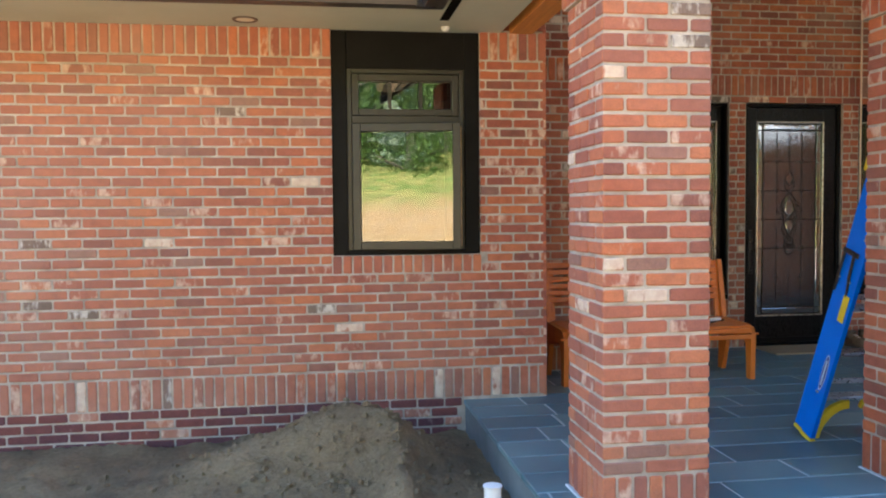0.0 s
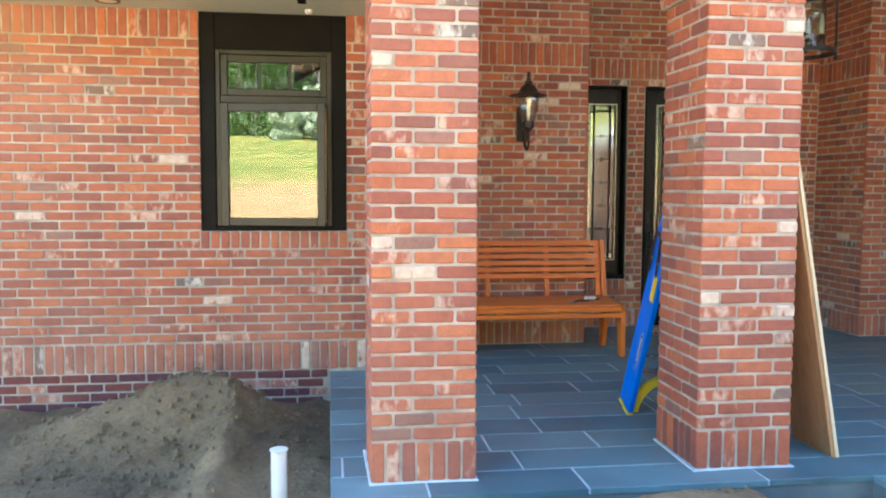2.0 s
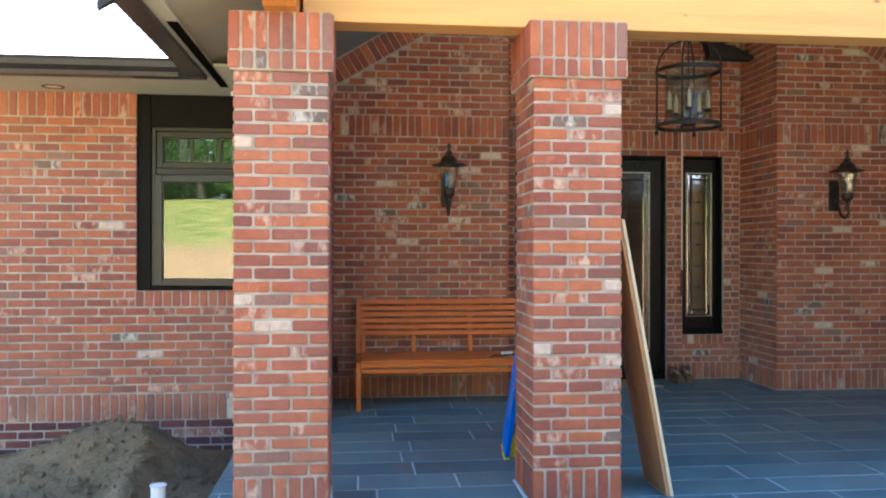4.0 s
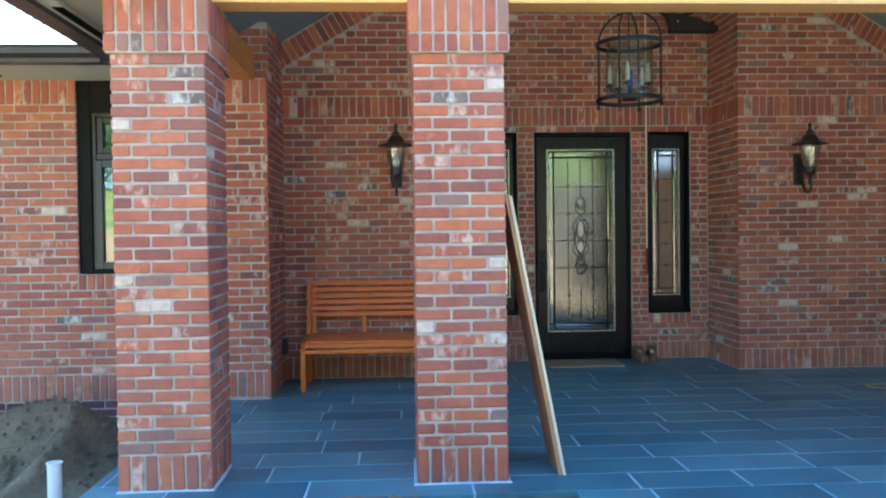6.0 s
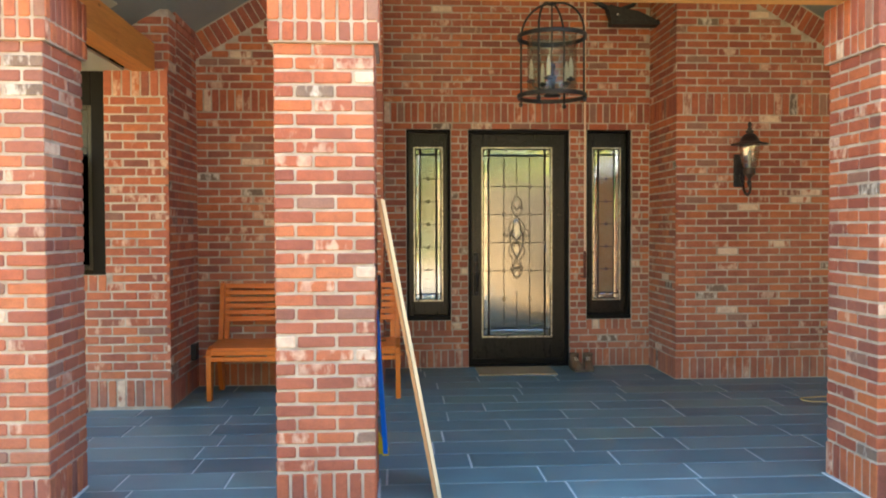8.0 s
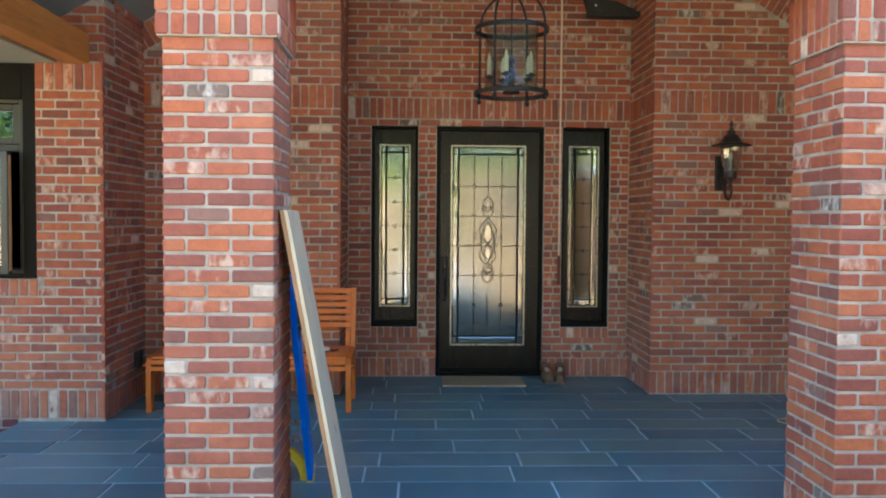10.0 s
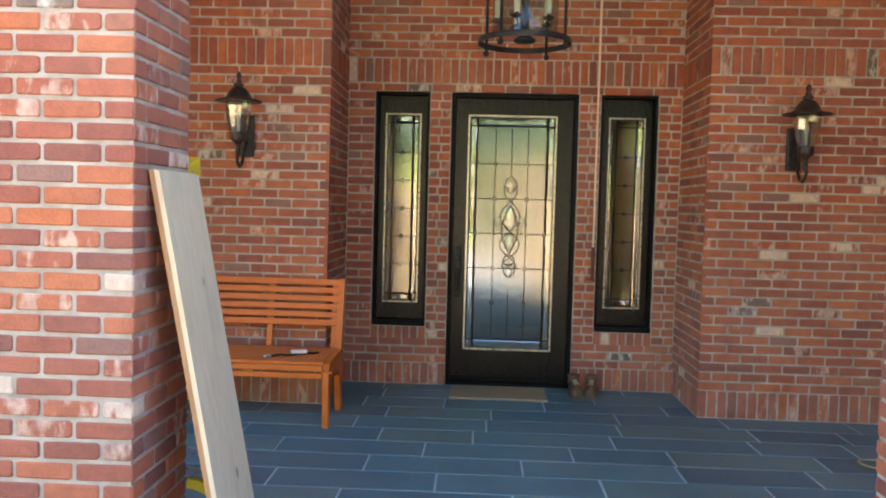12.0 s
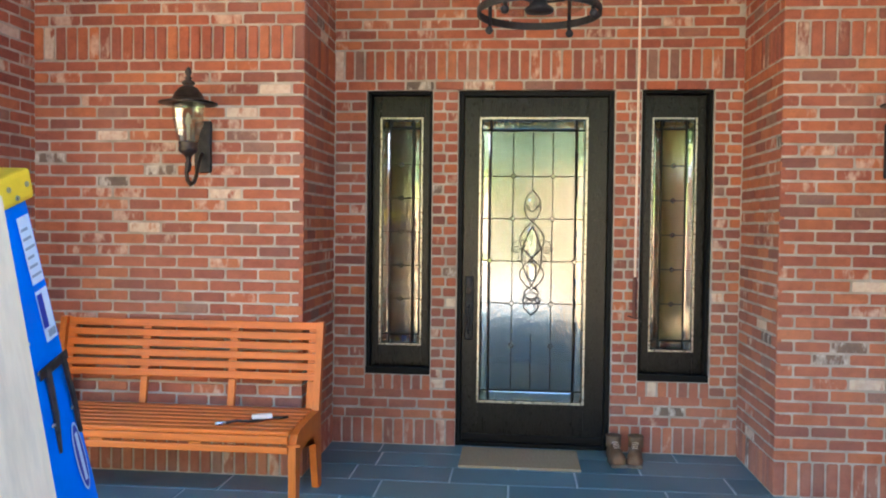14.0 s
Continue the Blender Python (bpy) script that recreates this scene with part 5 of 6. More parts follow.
# ---- stepladder ----
def ladder():
    o = thing("stepladder", 3.328, 4.71, 0.01, "folded blue fibreglass stepladder with yellow cap leaning on a column", "ladder")
    lean = pose(0, 0, 0, 17.8, 0.6)
    LN = 1.71
    def xr(s, z, inset=0.0):
        return s * (0.264 - 0.108 * z / LN - inset)
    for s in (-1, 1):
        for nm, y0, y1, ins, top in (("front_rail", -0.085, 0.015, 0.0, LN), ("rear_rail", 0.022, 0.105, 0.008, LN - 0.05)):
            bm = B()
            z0, z1 = (0.03, top)
            for a, b, c, d in ((0.0, 0.006, y0, y1), (0.006, 0.028, y0, y0 + 0.006), (0.006, 0.028, y1 - 0.006, y1)):
                vs = []
                for z in (z0, z1):
                    for t, y in ((a, c), (b, c), (b, d), (a, d)):
                        vs.append(bm.verts.new(lean @ Vector((xr(s, z, ins) - s * t, y, z))))
                for f in ((0, 1, 2, 3), (4, 5, 6, 7), (0, 1, 5, 4), (1, 2, 6, 5), (2, 3, 7, 6), (3, 0, 4, 7)):
                    bm.faces.new([vs[i] for i in f])
            rail = part(nm, bm, BLUE, o, "blue fibreglass channel rail")
            bm = B()
            x = xr(s, 0.02, ins)
            box(bm, min(x + s * 0.004, x - s * 0.034), y0 - 0.004, 0.0, max(x + s * 0.004, x - s * 0.034), y1 + 0.004, 0.022, 0.004, m=lean)
            part("rubber_foot", bm, YELLOW, rail)
        # curved yellow foot brace from the rail's foot to the lowest step
        bm = B()
        out, inn = [], []
        for i in range(9):
            q = radians(90 * i / 8)
            out.append((s * (0.245 - 0.20 * (1 - math.cos(q))), 0.015 + 0.25 * math.sin(q)))
            inn.append((s * (0.245 - 0.055 - 0.155 * (1 - math.cos(q))), 0.015 + 0.20 * math.sin(q)))
        ring = out + inn[::-1]
        va = [bm.verts.new(lean @ Vector((p, -0.060, q))) for p, q in ring]
        vb = [bm.verts.new(lean @ Vector((p, -0.035, q))) for p, q in ring]
        for i in range(8):
            k_ = 17 - i
            bm.faces.new((va[i], va[i + 1], va[k_ - 1], va[k_]))
            bm.faces.new((vb[i], vb[k_], vb[k_ - 1], vb[i + 1]))
        for i in range(18):
            j = (i + 1) % 18
            bm.faces.new((va[i], vb[i], vb[j], va[j]))
        part("foot_brace", bm, YELLOW, o, "curved yellow foot brace")
        # spreader
        bm = B()
        x = xr(s, 1.0) + s * 0.004
        for y0_, y1_ in ((-0.025, -0.012), (0.088, 0.066)):
            tube(bm, [lean @ Vector((x, y0_, 0.93)), lean @ Vector((x + s * 0.004, (y0_ + y1_) / 2, 1.05)), lean @ Vector((x, y1_, 1.19))], [0.007, 0.009, 0.009], 6)
        box(bm, x - 0.0025, -0.052, 1.17, x + 0.0035, 0.088, 1.2, 0.002, m=lean)
        spreader = part("spreader", bm, BRONZE, o, "folded metal spreader bars")
        for z, y in ((0.32, -0.035), (0.32, -0.02), (1.185, -0.035), (1.185, 0.07), (1.02, -0.032), (1.02, 0.068), (1.28, -0.05), (1.35, -0.05)):
            part("rivet", lathe(B(), [(0.007, 0), (0.006, 0.004), (0.0, 0.005)], n=8, m=lean @ pose(xr(s, z) + s * 0.004, y, z, 0, 90 * s)), ALU, spreader, "steel rivet")
    for i in range(5):
        z = 0.30 + i * 0.29
        bm = B()
        box(bm, xr(-1, z) + 0.007, -0.07, z - 0.02, xr(1, z) - 0.007, -0.005, z, 0.003, m=lean)
        part("step", bm, ALU, o, "ribbed aluminium step")
    for z in (0.35, 0.9, 1.4):
        part("rear_brace", box(B(), xr(-1, z) + 0.016, 0.03, z - 0.015, xr(1, z) - 0.016, 0.045, z + 0.015, 0.002, m=lean), ALU, o)
    bm = B()
    box(bm, -0.168, -0.088, LN - 0.075, 0.168, 0.13, LN + 0.01, 0.014, m=lean)
    cap_ = part("top_cap", bm, YELLOW, o, "yellow moulded top cap")
    for y, z in ((-0.06, LN - 0.05), (0.02, LN - 0.025), (0.10, LN - 0.03), (0.05, LN - 0.055)):
        part("cap_rivet", lathe(B(), [(0.008, 0), (0.007, 0.004), (0.0, 0.005)], n=8, m=lean @ pose(0.168, y, z, 0, 90)), ALU, cap_)
    # stickers on the outer face of the right-hand rear rail
    def sticker(nm, z0, z1, y0, y1, material, lift):
        vs = [lean @ Vector((xr(1, z, 0.006) + lift, y, z)) for z, y in ((z0, y0), (z0, y1), (z1, y1), (z1, y0))]
        mesh_ob(nm, vs, [(0, 1, 2, 3)], material, o)
    sticker("safety_label", 1.41, 1.60, 0.04, 0.095, LABEL, 0.0035)
    for i in range(6):
        sticker("print_line", 1.43 + i * 0.026, 1.438 + i * 0.026, 0.045, 0.09 - 0.007 * (i % 3), LGREY, 0.0045)
    sticker("brand_label", 1.24, 1.39, 0.04, 0.095, LABEL, 0.0035)
    sticker("label_field", 1.28, 1.38, 0.043, 0.067, LBLUE, 0.0045)
    sticker("bar_code", 1.25, 1.272, 0.055, 0.09, LGREY, 0.0045)
    vs = [lean @ Vector((-xr(1, z) - 0.004, y, z)) for z, y in ((0.78, -0.065), (0.78, -0.012), (0.94, -0.012), (0.94, -0.065))]
    mesh_ob("warning_label", vs, [(0, 1, 2, 3)], YELLOW, o, "yellow warning label")
    n = 20
    for s, yc, zc in ((-1, -0.037, 0.45), (1, 0.062, 0.86)):
        for nm, ww, hh, mt, lf in (("oval_badge", 0.024, 0.115, LABEL, 0.004), ("badge_field", 0.0195, 0.106, LBLUE, 0.005)):
            vs = [lean @ Vector((xr(s, zc + hh * math.sin(2 * math.pi * i / n), 0.0 if s < 0 else 0.006) + s * lf, yc + ww * math.cos(2 * math.pi * i / n), zc + hh * math.sin(2 * math.pi * i / n))) for i in range(n)]
            mesh_ob(nm, vs, [tuple(range(n))], mt, o)
        vs = [lean @ Vector((xr(s, zc + z, 0.0 if s < 0 else 0.006) + s * 0.006, yc + y, zc + z)) for z, y in ((-0.08, -0.007), (-0.08, 0.007), (0.08, 0.007), (0.08, -0.007))]
        mesh_ob("badge_bar", vs, [(0, 1, 2, 3)], LABEL, o)
    return o


ladder()


# ---- boards ----
def board(off, w0, w1, nm_label, material):
    """A board from floor to column; off: its distance outwards from the column side."""
    o = thing("board", 0, 0, 0, nm_label, "plank", "leaning boards")
    bm = B()
    bot = [(3.885 - off, 3.70 + w0), (3.885 - off, 4.08 + w1)]
    top = [(3.587 - off, 3.69 + w0), (3.587 - off, 4.075 + w1)]
    n = 6
    rings = []
    for i in range(n + 1):
        t = i / n
        z = 1.60 * t
        ring = []
        for (bx, by), (tx, ty), inn in ((bot[0], top[0], 0), (bot[1], top[1], 0), (bot[1], top[1], 1), (bot[0], top[0], 1)):
            ring.append(bm.verts.new((bx + (tx - bx) * t - inn * 0.019, by + (ty - by) * t, z + (0.006 * inn if i else 0))))
        rings.append(ring)
    for a, b in zip(rings, rings[1:]):
        for k_ in range(4):
            bm.faces.new((a[k_], a[(k_ + 1) % 4], b[(k_ + 1) % 4], b[k_]))
    bm.faces.new(rings[0]), bm.faces.new(rings[-1])
    bmesh.ops.bevel(bm, geom=[e for e in bm.edges if e.calc_face_angle(0) > 1], offset=0.003, segments=1, affect="EDGES")
    part("plank_body", bm, material, o)


board(0.0, 0.0, 0.0, "pale spruce board leaning on the brick column, knots and nail holes", PLANK)
board(0.0205, 0.006, 0.004, "browner board behind the pale one, leaning on the column", PLANK_BROWN)

# ---- small things ----
tagged(part("pipe", lathe(B(), [(0.040, -0.45), (0.040, 0.098), (0.043, 0.10), (0.046, 0.102), (0.046, 0.108), (0.0, 0.109)], (0.955, 3.862, 0), 24), WHITE), "white plastic pipe stub standing in the soil", "pipe")
bm = B()
box(bm, 4.462, 7.35, 0.001, 5.235, 7.79, 0.017, 0.005)
tagged(part("doormat", bm, MAT_COIR), "plain tan coir doormat on the flagstones before the door", "doormat")


def boot(x, y, rz):
    o = thing("boot", x, y, 0.001, "muddy brown leather work boot beside the door", "boot", "pair of boots", rz=rz)
    prof = [(-0.14, 0.0, 0.028, 0.045), (-0.125, 0.0, 0.045, 0.066), (-0.09, 0.0, 0.054, 0.078), (-0.03, 0.0, 0.051, 0.085), (0.03, 0.0, 0.044, 0.10), (0.07, 0.0, 0.042, 0.115), (0.115, 0.0, 0.042, 0.11), (0.132, 0.0, 0.033, 0.09)]
    bm = B()
    rings = []
    for y_, _, w_, h_ in prof:
        rings.append([bm.verts.new((w_ * math.cos(a), y_, 0.022 + h_ * max(0, math.sin(a)))) for a in [math.pi * i / 10 for i in range(11)]])
    for a, b in zip(rings, rings[1:]):
        for i in range(10):
            bm.faces.new((a[i], a[i + 1], b[i + 1], b[i]))
        bm.faces.new((a[10], a[0], b[0], b[10]))
    bm.faces.new(rings[0]), bm.faces.new(rings[-1])
    part("upper", bm, LEATHER, o, smooth=True)
    part("shaft", lathe(B(), [(0.05, 0.085), (0.048, 0.13), (0.053, 0.158), (0.048, 0.160), (0.041, 0.13), (0.0, 0.10)], (0, 0.085, 0), 18), LEATHER, o, smooth=True)
    bm = B()
    box(bm, -0.053, -0.138, 0, 0.053, 0.02, 0.024, 0.008)
    box(bm, -0.038, 0.045, 0, 0.038, 0.135, 0.028, 0.006)
    part("sole", bm, SOLE, o)
    bm = B()
    for i in range(4):
        tube(bm, [(-0.02, -0.04 + i * 0.022, 0.104 + i * 0.006), (0.0, -0.045 + i * 0.022, 0.110 + i * 0.006), (0.02, -0.036 + i * 0.022, 0.104 + i * 0.006)], 0.0025, 5)
    part("laces", bm, ROPE, o)


boot(5.475, 7.60, 4)
boot(5.60, 7.605, -10)
# lift cord with its grip, from the ceiling
ob = thing("wall_outlet", 1.845, 6.76, 0.36, "black weatherproof outlet cover low on the brick return wall", "outlet", rz=90)
part("cover", box(B(), -0.055, -0.05, -0.07, 0.055, 0.0, 0.07, 0.012), IRON, ob)
part("hinge", tube(B(), [(-0.045, -0.045, 0.075), (0.045, -0.045, 0.075)], 0.006, 8), IRON, ob)
cord = thing("lift_cord", 5.60, 7.76, 0, "thin tan lift cord with dark grip hanging from the porch ceiling", "cord")
part("cord", tube(B(), [(0, 0, 1.2), (0, 0, gable(5.60))], 0.009, 8), ROPE, cord)
part("grip", lathe(B(), [(0.008, 0.93), (0.016, 0.94), (0.014, 1.0), (0.016, 1.18), (0.01, 1.205), (0.0, 1.21)], n=12), simple("brown_grip", (0.10, 0.035, 0.025), (0.16, 0.05, 0.035), 20), cord)
part("hook", tube(B(), [(-0.045, 0, 0.945), (0, 0, 0.93), (0.03, 0, 0.93), (0.045, 0, 0.90)], 0.005, 6), IRON, cord)
# bracketed black fixture high in the corner of the recess
fx = thing("ceiling_fixture", 5.97, 7.6, 3.475, "black metal fixture with a curved arm high on the wall", "fixture")
part("mounting_bar", box(B(), -0.16, -0.07, 0.0, 0.385, 0.07, 0.05, 0.008), IRON, fx)
bm = poly(B(), [(-0.15, 0.0505), (0.30, 0.0505), (0.26, 0.075), (0.12, 0.14), (-0.02, 0.16), (-0.16, 0.20), (-0.19, 0.18)], -0.06, 0.06)
part("housing", bm, IRON, fx, "wedge shaped black housing")
part("curved_arm", tube(B(), [(-0.37, 0, 0.33), (-0.32, 0, 0.25), (-0.2, 0, 0.185), (-0.04, 0, 0.165), (0.08, 0, 0.21), (0.13, 0, 0.30), (0.13, 0, 0.36)], 0.024, 10), IRON, fx, "curved black arm", True)
part("wall_bracket", box(B(), -0.03, 0.0605, 0.06, 0.05, 0.243, 0.12, 0.006), IRON, fx)
part("bolt", lathe(B(), [(0.012, 0), (0.010, 0.007), (0.0, 0.009)], n=10, m=pose(-0.09, -0.06, 0.10, 90)), ALU, fx, "bright steel bolt")
# slot vent in the porch soffit
vent = tagged(part("soffit_vent", box(B(), 0.997, 3.86, EAVE - 0.006, 1.058, 5.72, EAVE - 0.001), DARK), "long dark vent strip in the beige soffit", "vent", kind="structure")
# recessed eave lights and detector
for x in (-0.31, -2.3, -4.3):
    o = thing("recessed_light", x, 5.85, EAVE, "round recessed soffit light with a brown trim ring", "ceiling light", "soffit lights")
    part("trim_ring", lathe(B(), [(0.062, -0.001), (0.085, -0.001), (0.083, -0.009), (0.062, -0.006), (0.062, -0.001)], n=28), simple("brown_trim", (0.12, 0.08, 0.05), (0.16, 0.11, 0.07), 8, 0.5), o)
    part("lens", lathe(B(), [(0.0, -0.002), (0.0615, -0.002), (0.0615, -0.004), (0.0, -0.004)], n=24), CANDLE, o)
o = thing("soffit_sensor", 1.068, 5.935, EAVE, "small white sensor on the soffit", "sensor")
part("body", lathe(B(), [(0.028, 0), (0.03, -0.012), (0.02, -0.03), (0.0, -0.034)], n=18), WHITE, o)
# hose loop on the porch floor
tagged(part("hose", tube(B(), [(7.17 + 0.14 * math.cos(t_), 6.02 + 0.11 * math.sin(t_) + 0.02 * math.sin(3 * t_), 0.008 + 0.004 * math.sin(2 * t_)) for t_ in np.linspace(0, 2 * math.pi, 26)[:-1]], 0.006, 6, True), simple("tan_hose", (0.5, 0.38, 0.15), (0.55, 0.42, 0.18), 10), smooth=True), "loop of thin tan hose on the flagstones", "hose")


# ---- trees across the yard ----
def tree(x, y, h, seed, kind="tree", leaf=None, label="leafy broad tree at the edge of the meadow"):
    r_ = random.Random(seed)
    z0 = ground_z(x, y) - 0.1
    o = thing(kind, x, y, z0, label, kind, "yard %ss" % kind)
    bm = B()
    top = h * 0.8
    pts = [(r_.uniform(-0.15, 0.15) * i, r_.uniform(-0.15, 0.15) * i, top * i / 5) for i in range(6)]
    tube(bm, pts, [0.22 * h / 8 * (1 - i / 6.5) for i in range(6)], 8)
    tips = []
    for k_ in range(13):
        i = r_.randint(0, 4)
        a = r_.uniform(0, 6.28)
        l_ = h * r_.uniform(0.18, 0.34)
        p = Vector(pts[i])
        q = p + Vector((math.cos(a) * l_, math.sin(a) * l_, l_ * r_.uniform(0.2, 0.8)))
        tube(bm, [p, (p + q) / 2 + Vector((0, 0, 0.15)), q], [0.07, 0.05, 0.02], 5)
        tips += [q, (p + q) / 2]
    part("trunk", bm, BARK, o)
    tips += [Vector(pts[-1]), Vector(pts[-2]), Vector(pts[-3])]
    V, F = [], []
    for c in tips:
        rad = h * r_.uniform(0.10, 0.17)
        for _ in range(260):
            d = Vector((r_.gauss(0, 1), r_.gauss(0, 1), r_.gauss(0, 0.7)))
            p = c + d.normalized() * rad * r_.uniform(0.4, 1.05)
            u = Vector((r_.gauss(0, 1), r_.gauss(0, 1), r_.gauss(0, 1))).normalized() * r_.uniform(0.07, 0.13)
            v = u.orthogonal().normalized() * u.length * 0.6
            b = len(V)
            V += [p - u, p + v, p + u, p - v]
            F.append((b, b + 1, b + 2, b + 3))
    mesh_ob("crown", V, F, leaf or LEAF, o)["kind"] = "stuff"
    return o


rt = random.Random(11)
PALELEAF = simple("pale_shrub_leaves", (0.30, 0.38, 0.22), (0.64, 0.70, 0.52), 3, 0.6, world_space=True)
sh = tree(0.0, -23.5, 2.5, 41, "shrub", PALELEAF, "pale leafy shrub on the meadow before the trees")
for i in range(16):
    x = -13 + i * 1.5 + rt.uniform(-0.6, 0.6)
    y = rt.uniform(-26, -24) if x > -1 else rt.uniform(-31.5, -30)
    copy_thing(sh, pose(x, y, ground_z(x, y) - 0.1, 0, 0, rt.uniform(0, 360)))
protos = [tree(-6.0, -27, 10.5, 21), tree(1.0, -29, 11.5, 22), tree(8.5, -32, 10.0, 23)]
for i in range(66):
    p = protos[i % 3]
    x = -32 + (i % 22) * 2.9 + rt.uniform(-1, 1)
    y = rt.uniform(-36, -32) if i < 22 else rt.uniform(-44, -36)
    copy_thing(p, pose(x, y, ground_z(x, y) - 0.1, 0, 0, rt.uniform(0, 360)))


# ---- brickwork, last ----
for col, _, mark, seed in exec_bricks:
    column_bricks(col, mark, 300 if mark != "c" or seed == 3 else 0)

WH = [(0.262, 1.344, 1.085, 2.8)]
ww = soldiers(-6.9, 0.26, 2.508, 0.2) + soldiers(1.346, WX - 0.002, 2.508, 0.2)
ww += running(-6.9, WX - 0.002, 0.246, 32, shift=0.13, holes=WH + [(0.25, 1.356, 0.995, 1.06)])
ww += soldiers(0.26, 1.346, 0.957, 0.125)
ww += soldiers(-6.9, WX - 0.002, 0.025, 0.211)
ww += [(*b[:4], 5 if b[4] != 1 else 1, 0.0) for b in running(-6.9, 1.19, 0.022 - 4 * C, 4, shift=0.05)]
ww.sort(key=lambda b: abs(b[0] - 0.5))
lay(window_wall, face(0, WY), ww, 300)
lay(window_wall, face(WX, WY, 90), running(0.002, D, 0.21, 36, shift=0.1) + soldiers(0.002, D, 0.008, 0.195), 60)
# return walls: u runs along the wall's own face
m = face(WX, WY, 90)
lay(side_wall, m, running(D, LY - WY + 0.01, 0.21, 46, shift=0.05) + soldiers(D, LY - WY, 0.008, 0.195), 250)
lay(pier, face(0, WY + 0.03 - 0.009), running(WX - D - 0.09, WX + 0.002, 2.722, 6), 30)
lay(pier, face(WX + 0.008, WY + 0.03, 90), running(0.0, 0.2, 2.722, 6), 20)


def rake(x0, x1, sgn):
    """Soldier bricks set square to the ceiling slope."""
    out = []
    ang = math.atan(SL)
    ln = (x1 - x0) / math.cos(ang)
    n = int(ln / 0.0705)
    for i in range(n):
        t = (i + 0.5) * 0.0705
        xe = x0 + t * math.cos(ang)
        z = gable(xe) - 0.115 / math.cos(ang)
        out.append((xe, z, 0.0605, 0.2, slot_of(), -sgn * ang))
    return out


def jamb(u0, u1, z0, z1, n, course, first):
    """Short bond of a pier beside an opening: a whole brick over two halves, or a long piece over a short one."""
    out, w = [], u1 - u0 - J
    for i in range(n):
        z = z0 + i * course + H / 2 + J / 2
        if not z0 - 0.01 < z < z1 or z < first:
            continue
        cut = 0.5 if w > 0.195 else (0.42, 0.58)[i % 2]
        if w > 0.195 and i % 2:
            out.append((u0 + w / 2 + J / 2, z, w, H, slot_of(), 0.0))
        else:
            a = (w - J) * cut
            b = w - J - a
            out += [(u0 + J / 2 + a / 2, z, a, H, slot_of(), 0.0), (u1 - J / 2 - b / 2, z, b, H, slot_of(), 0.0)]
    return out


def porch_face(wall, x0, x1, y, zb, zs, n, holes=(), singles=300, course=C, sill=(), shift=0.0, proud=0.0):
    low = lambda u: gable(u) - 0.24
    bs = running(x0, x1, zb, n, course, shift, tuple(holes) + tuple((a - 0.01, b + 0.01, z - 0.09, z - 0.02) for a, b, z in sill))
    if sill:
        marks_ = [(x0, holes[0][0]), (holes[0][1], holes[1][0]), (holes[1][1], holes[2][0]), (holes[2][1], x1)]
        bs = [b for b in bs if b[1] < 0.42 or b[1] > 2.465] + [b for a, c in marks_ for b in jamb(a, c, zb, 2.465, n, course, 0.42)]
        bs += [b for a, c, z in sill for b in running(a + 0.006, c - 0.006, zb, n, course, shift) if 0.42 <= b[1] < z - 0.125]
    above = []
    for u, z, w, h, slot, tilt in running(x0, x1, zs + 0.205, 40, C, shift + 0.1):
        run = (APZ - 0.262 - z - h / 2) / SL
        a, b = max(u - w / 2, APX - run), min(u + w / 2, APX + run)
        if b - a > 0.03:
            above.append(((a + b) / 2, z, b - a, h, slot, tilt))
    gaps = [h for h in holes if h[2] < 0.01]
    base = soldiers(x0, gaps[0][0] - 0.002, 0.008, zb - 0.012) + soldiers(gaps[0][1] + 0.002, x1, 0.008, zb - 0.012) if gaps else soldiers(x0, x1, 0.008, zb - 0.012)
    for a, b, z in sill:
        bs += soldiers(a, b, z - 0.106, 0.102)
    got = lay(wall, face(0, y), bs + base, singles)
    lay(wall, face(0, y - proud), soldiers(x0, x1, zs + 0.004, 0.195), max(0, singles - got) + 20 if singles else 0)
    lay(wall, face(0, y), above + (rake(x0 - 0.13, x1, 1) if x1 < APX else rake(x0, x1 + 0.1, -1)) if x1 < APX or x0 > APX else above + rake(x0, APX, 1) + rake(APX, x1, -1), 0)


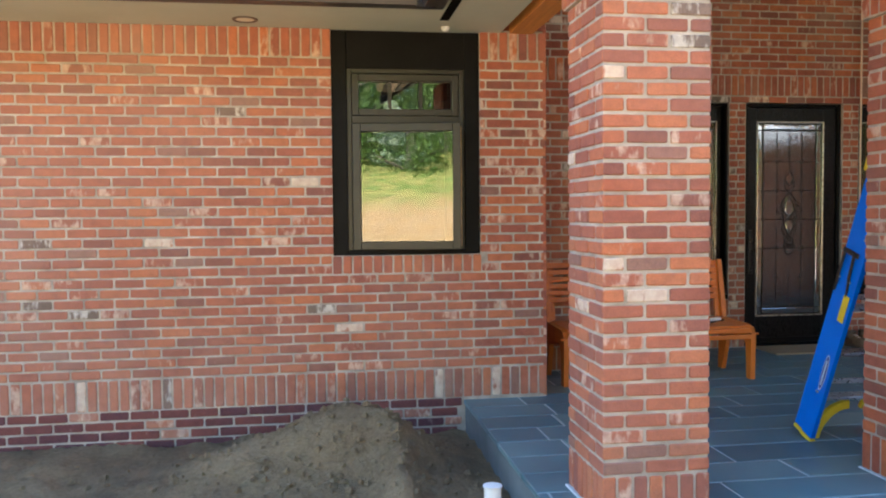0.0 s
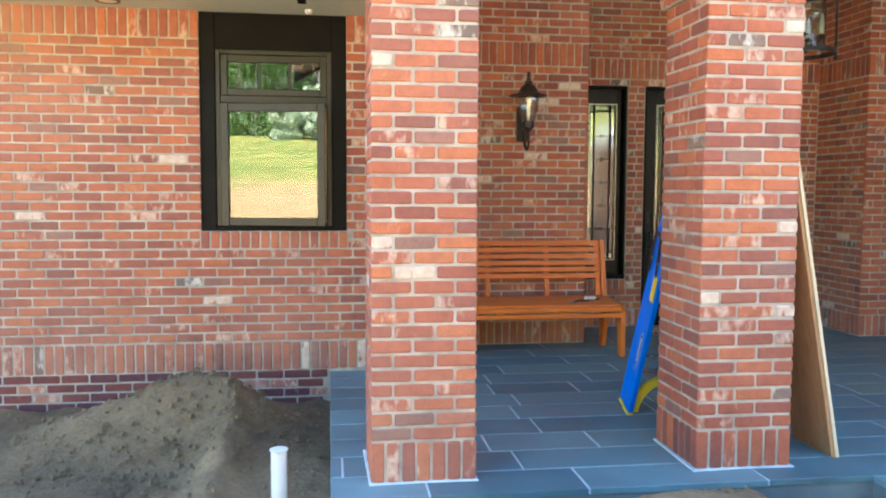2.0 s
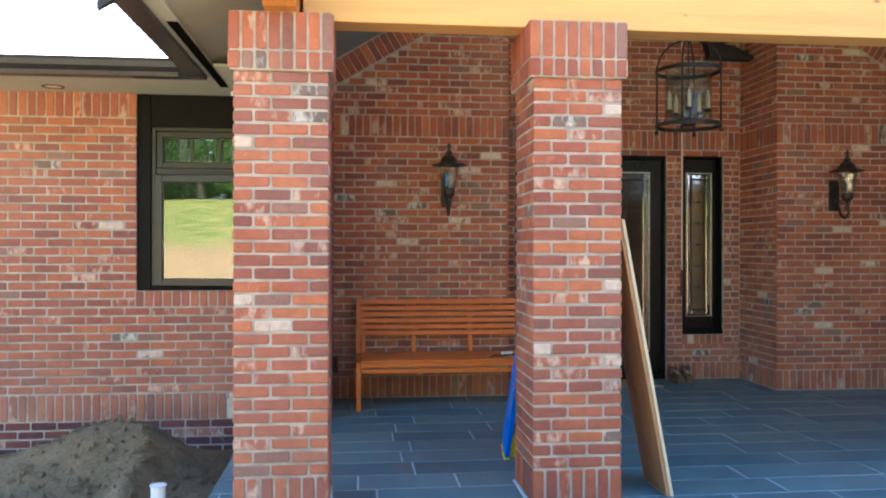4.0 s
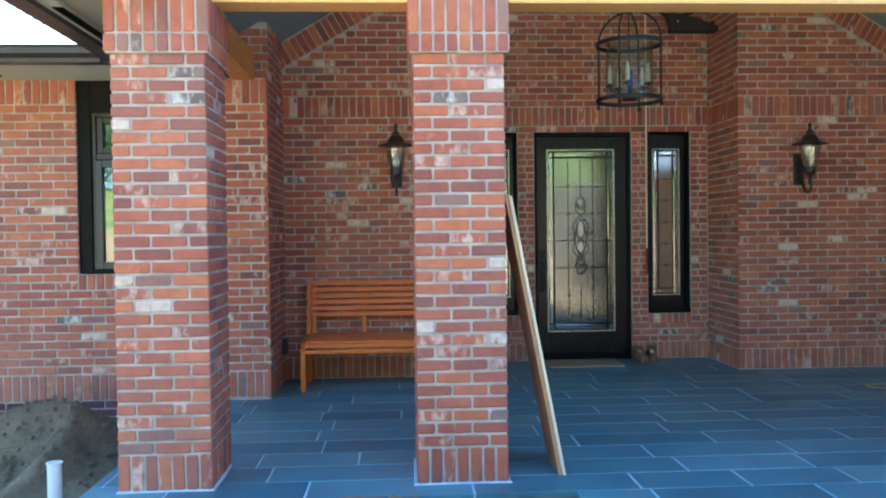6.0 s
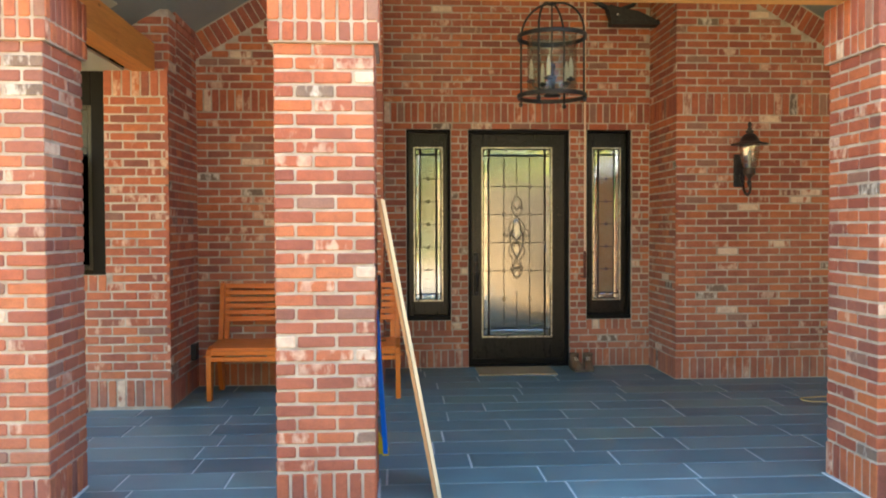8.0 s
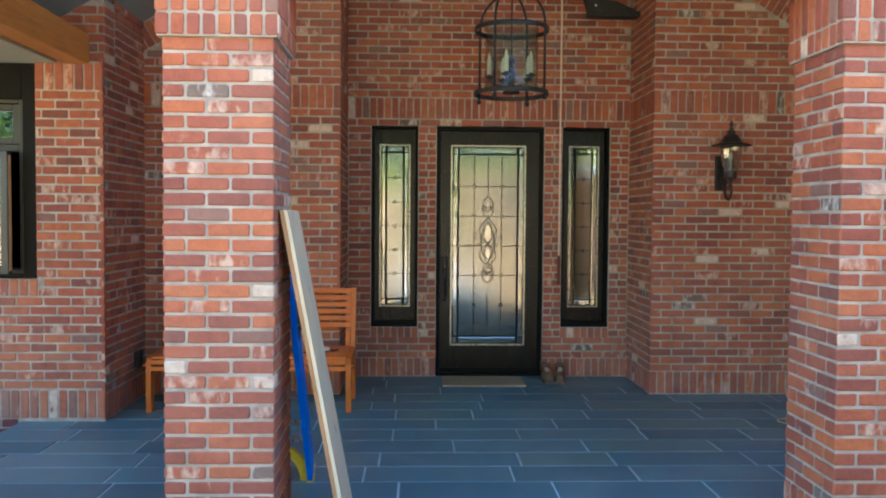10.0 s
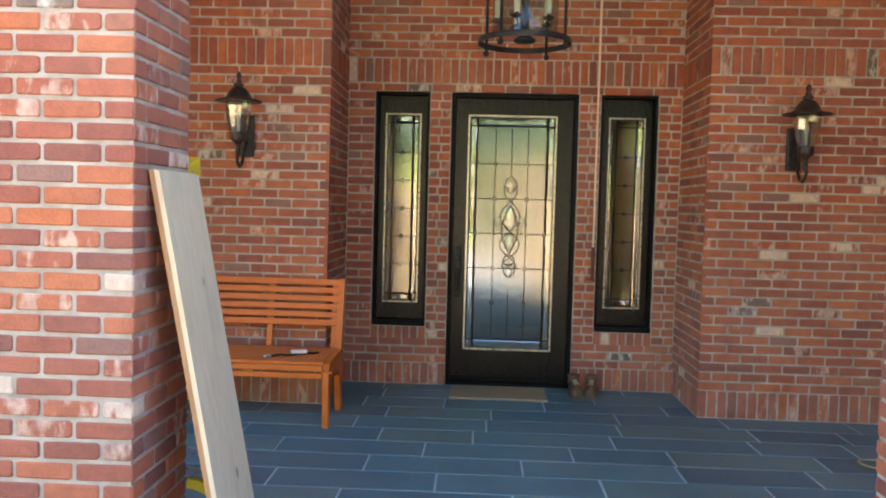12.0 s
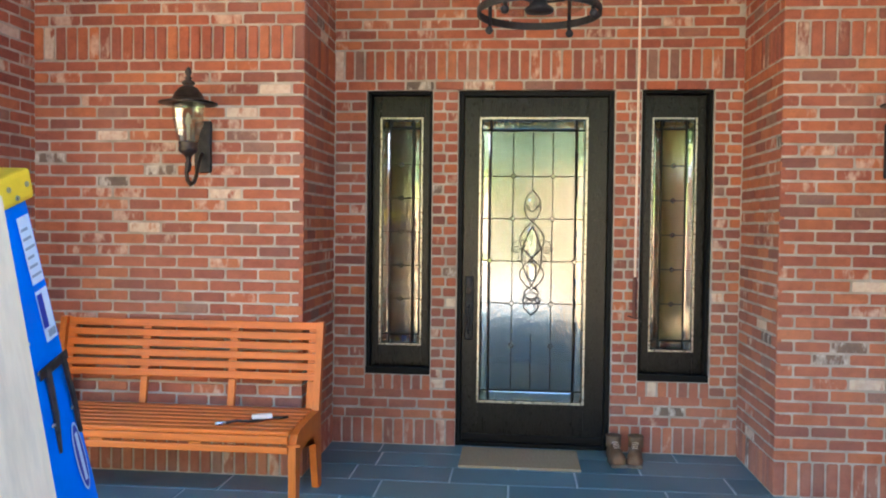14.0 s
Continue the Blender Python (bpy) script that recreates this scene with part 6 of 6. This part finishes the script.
porch_face(left_wall, WX + 0.002, XL - 0.002, LY, 0.21, 2.515, 33, proud=0.006, singles=300, course=0.0698)
porch_face(door_wall, XL + 0.0, XR - 0.0, DY, 0.185, 2.53, 33, OP, 300, 0.071, sill=((3.765, 4.222, 0.493), (5.638, 6.111, 0.493)), shift=0.11)
porch_face(right_wall, XR + 0.002, XE, RY, 0.205, 2.51, 33, proud=0.006, singles=300, course=0.0698)
for wall, m, ln, top, zs in ((jog_left, face(XL, LY, 90), DY - LY, gable(XL) - 0.02, 2.515), (jog_right, face(XR, DY, -90), DY - RY, gable(XR) - 0.02, 2.51)):
    n1 = int((zs - 0.205) / C)
    bs = running(0.002, ln - 0.002, 0.205, n1, (zs - 0.205) / n1) + soldiers(0.002, ln - 0.002, 0.008, 0.193) + soldiers(0.002, ln - 0.002, zs + 0.004, 0.195)
    bs += running(0.002, ln - 0.002, zs + 0.205, int((top - zs - 0.205) / C))
    lay(wall, m, bs, 200)
lay(added_wing, face(8.85, 4.0, -90), running(0.0, 11.0, -0.4, 46), 0)
lay(east_wall, face(XE, RY, -90), running(0.0, 3.0, 0.205, 40), 0)


# ---- flagstones, last ----
def stone_mesh(w, d, k):
    me = bpy.data.meshes.new("flagstone")
    c, g = 0.004, 0.0058
    r_ = random.Random(k)
    o = [(g, g), (w - g, g), (w - g, d - g), (g, d - g)]
    o = [(x + r_.uniform(-0.001, 0.0015), y + r_.uniform(-0.001, 0.0015)) for x, y in o]
    i_ = [(x + (c if x < w / 2 else -c), y + (c if y < d / 2 else -c)) for x, y in o]
    v = [(x, y, -0.032) for x, y in o] + [(x, y, -0.003) for x, y in o] + [(x, y, r_.uniform(-0.0008, 0.0008)) for x, y in i_]
    f = [(8, 9, 10, 11)] + [(4 + a, 4 + (a + 1) % 4, 8 + (a + 1) % 4, 8 + a) for a in range(4)] + [(a, (a + 1) % 4, 4 + (a + 1) % 4, 4 + a) for a in range(4)]
    me.from_pydata(v, [], f)
    me.materials.append(STONE)
    return me


for i, (a, b, c, d) in enumerate(stones):
    ob = new("flagstone", stone_mesh(c - a, d - b, i))
    ob.parent = porch
    ob.location = (a, b, 0.0)
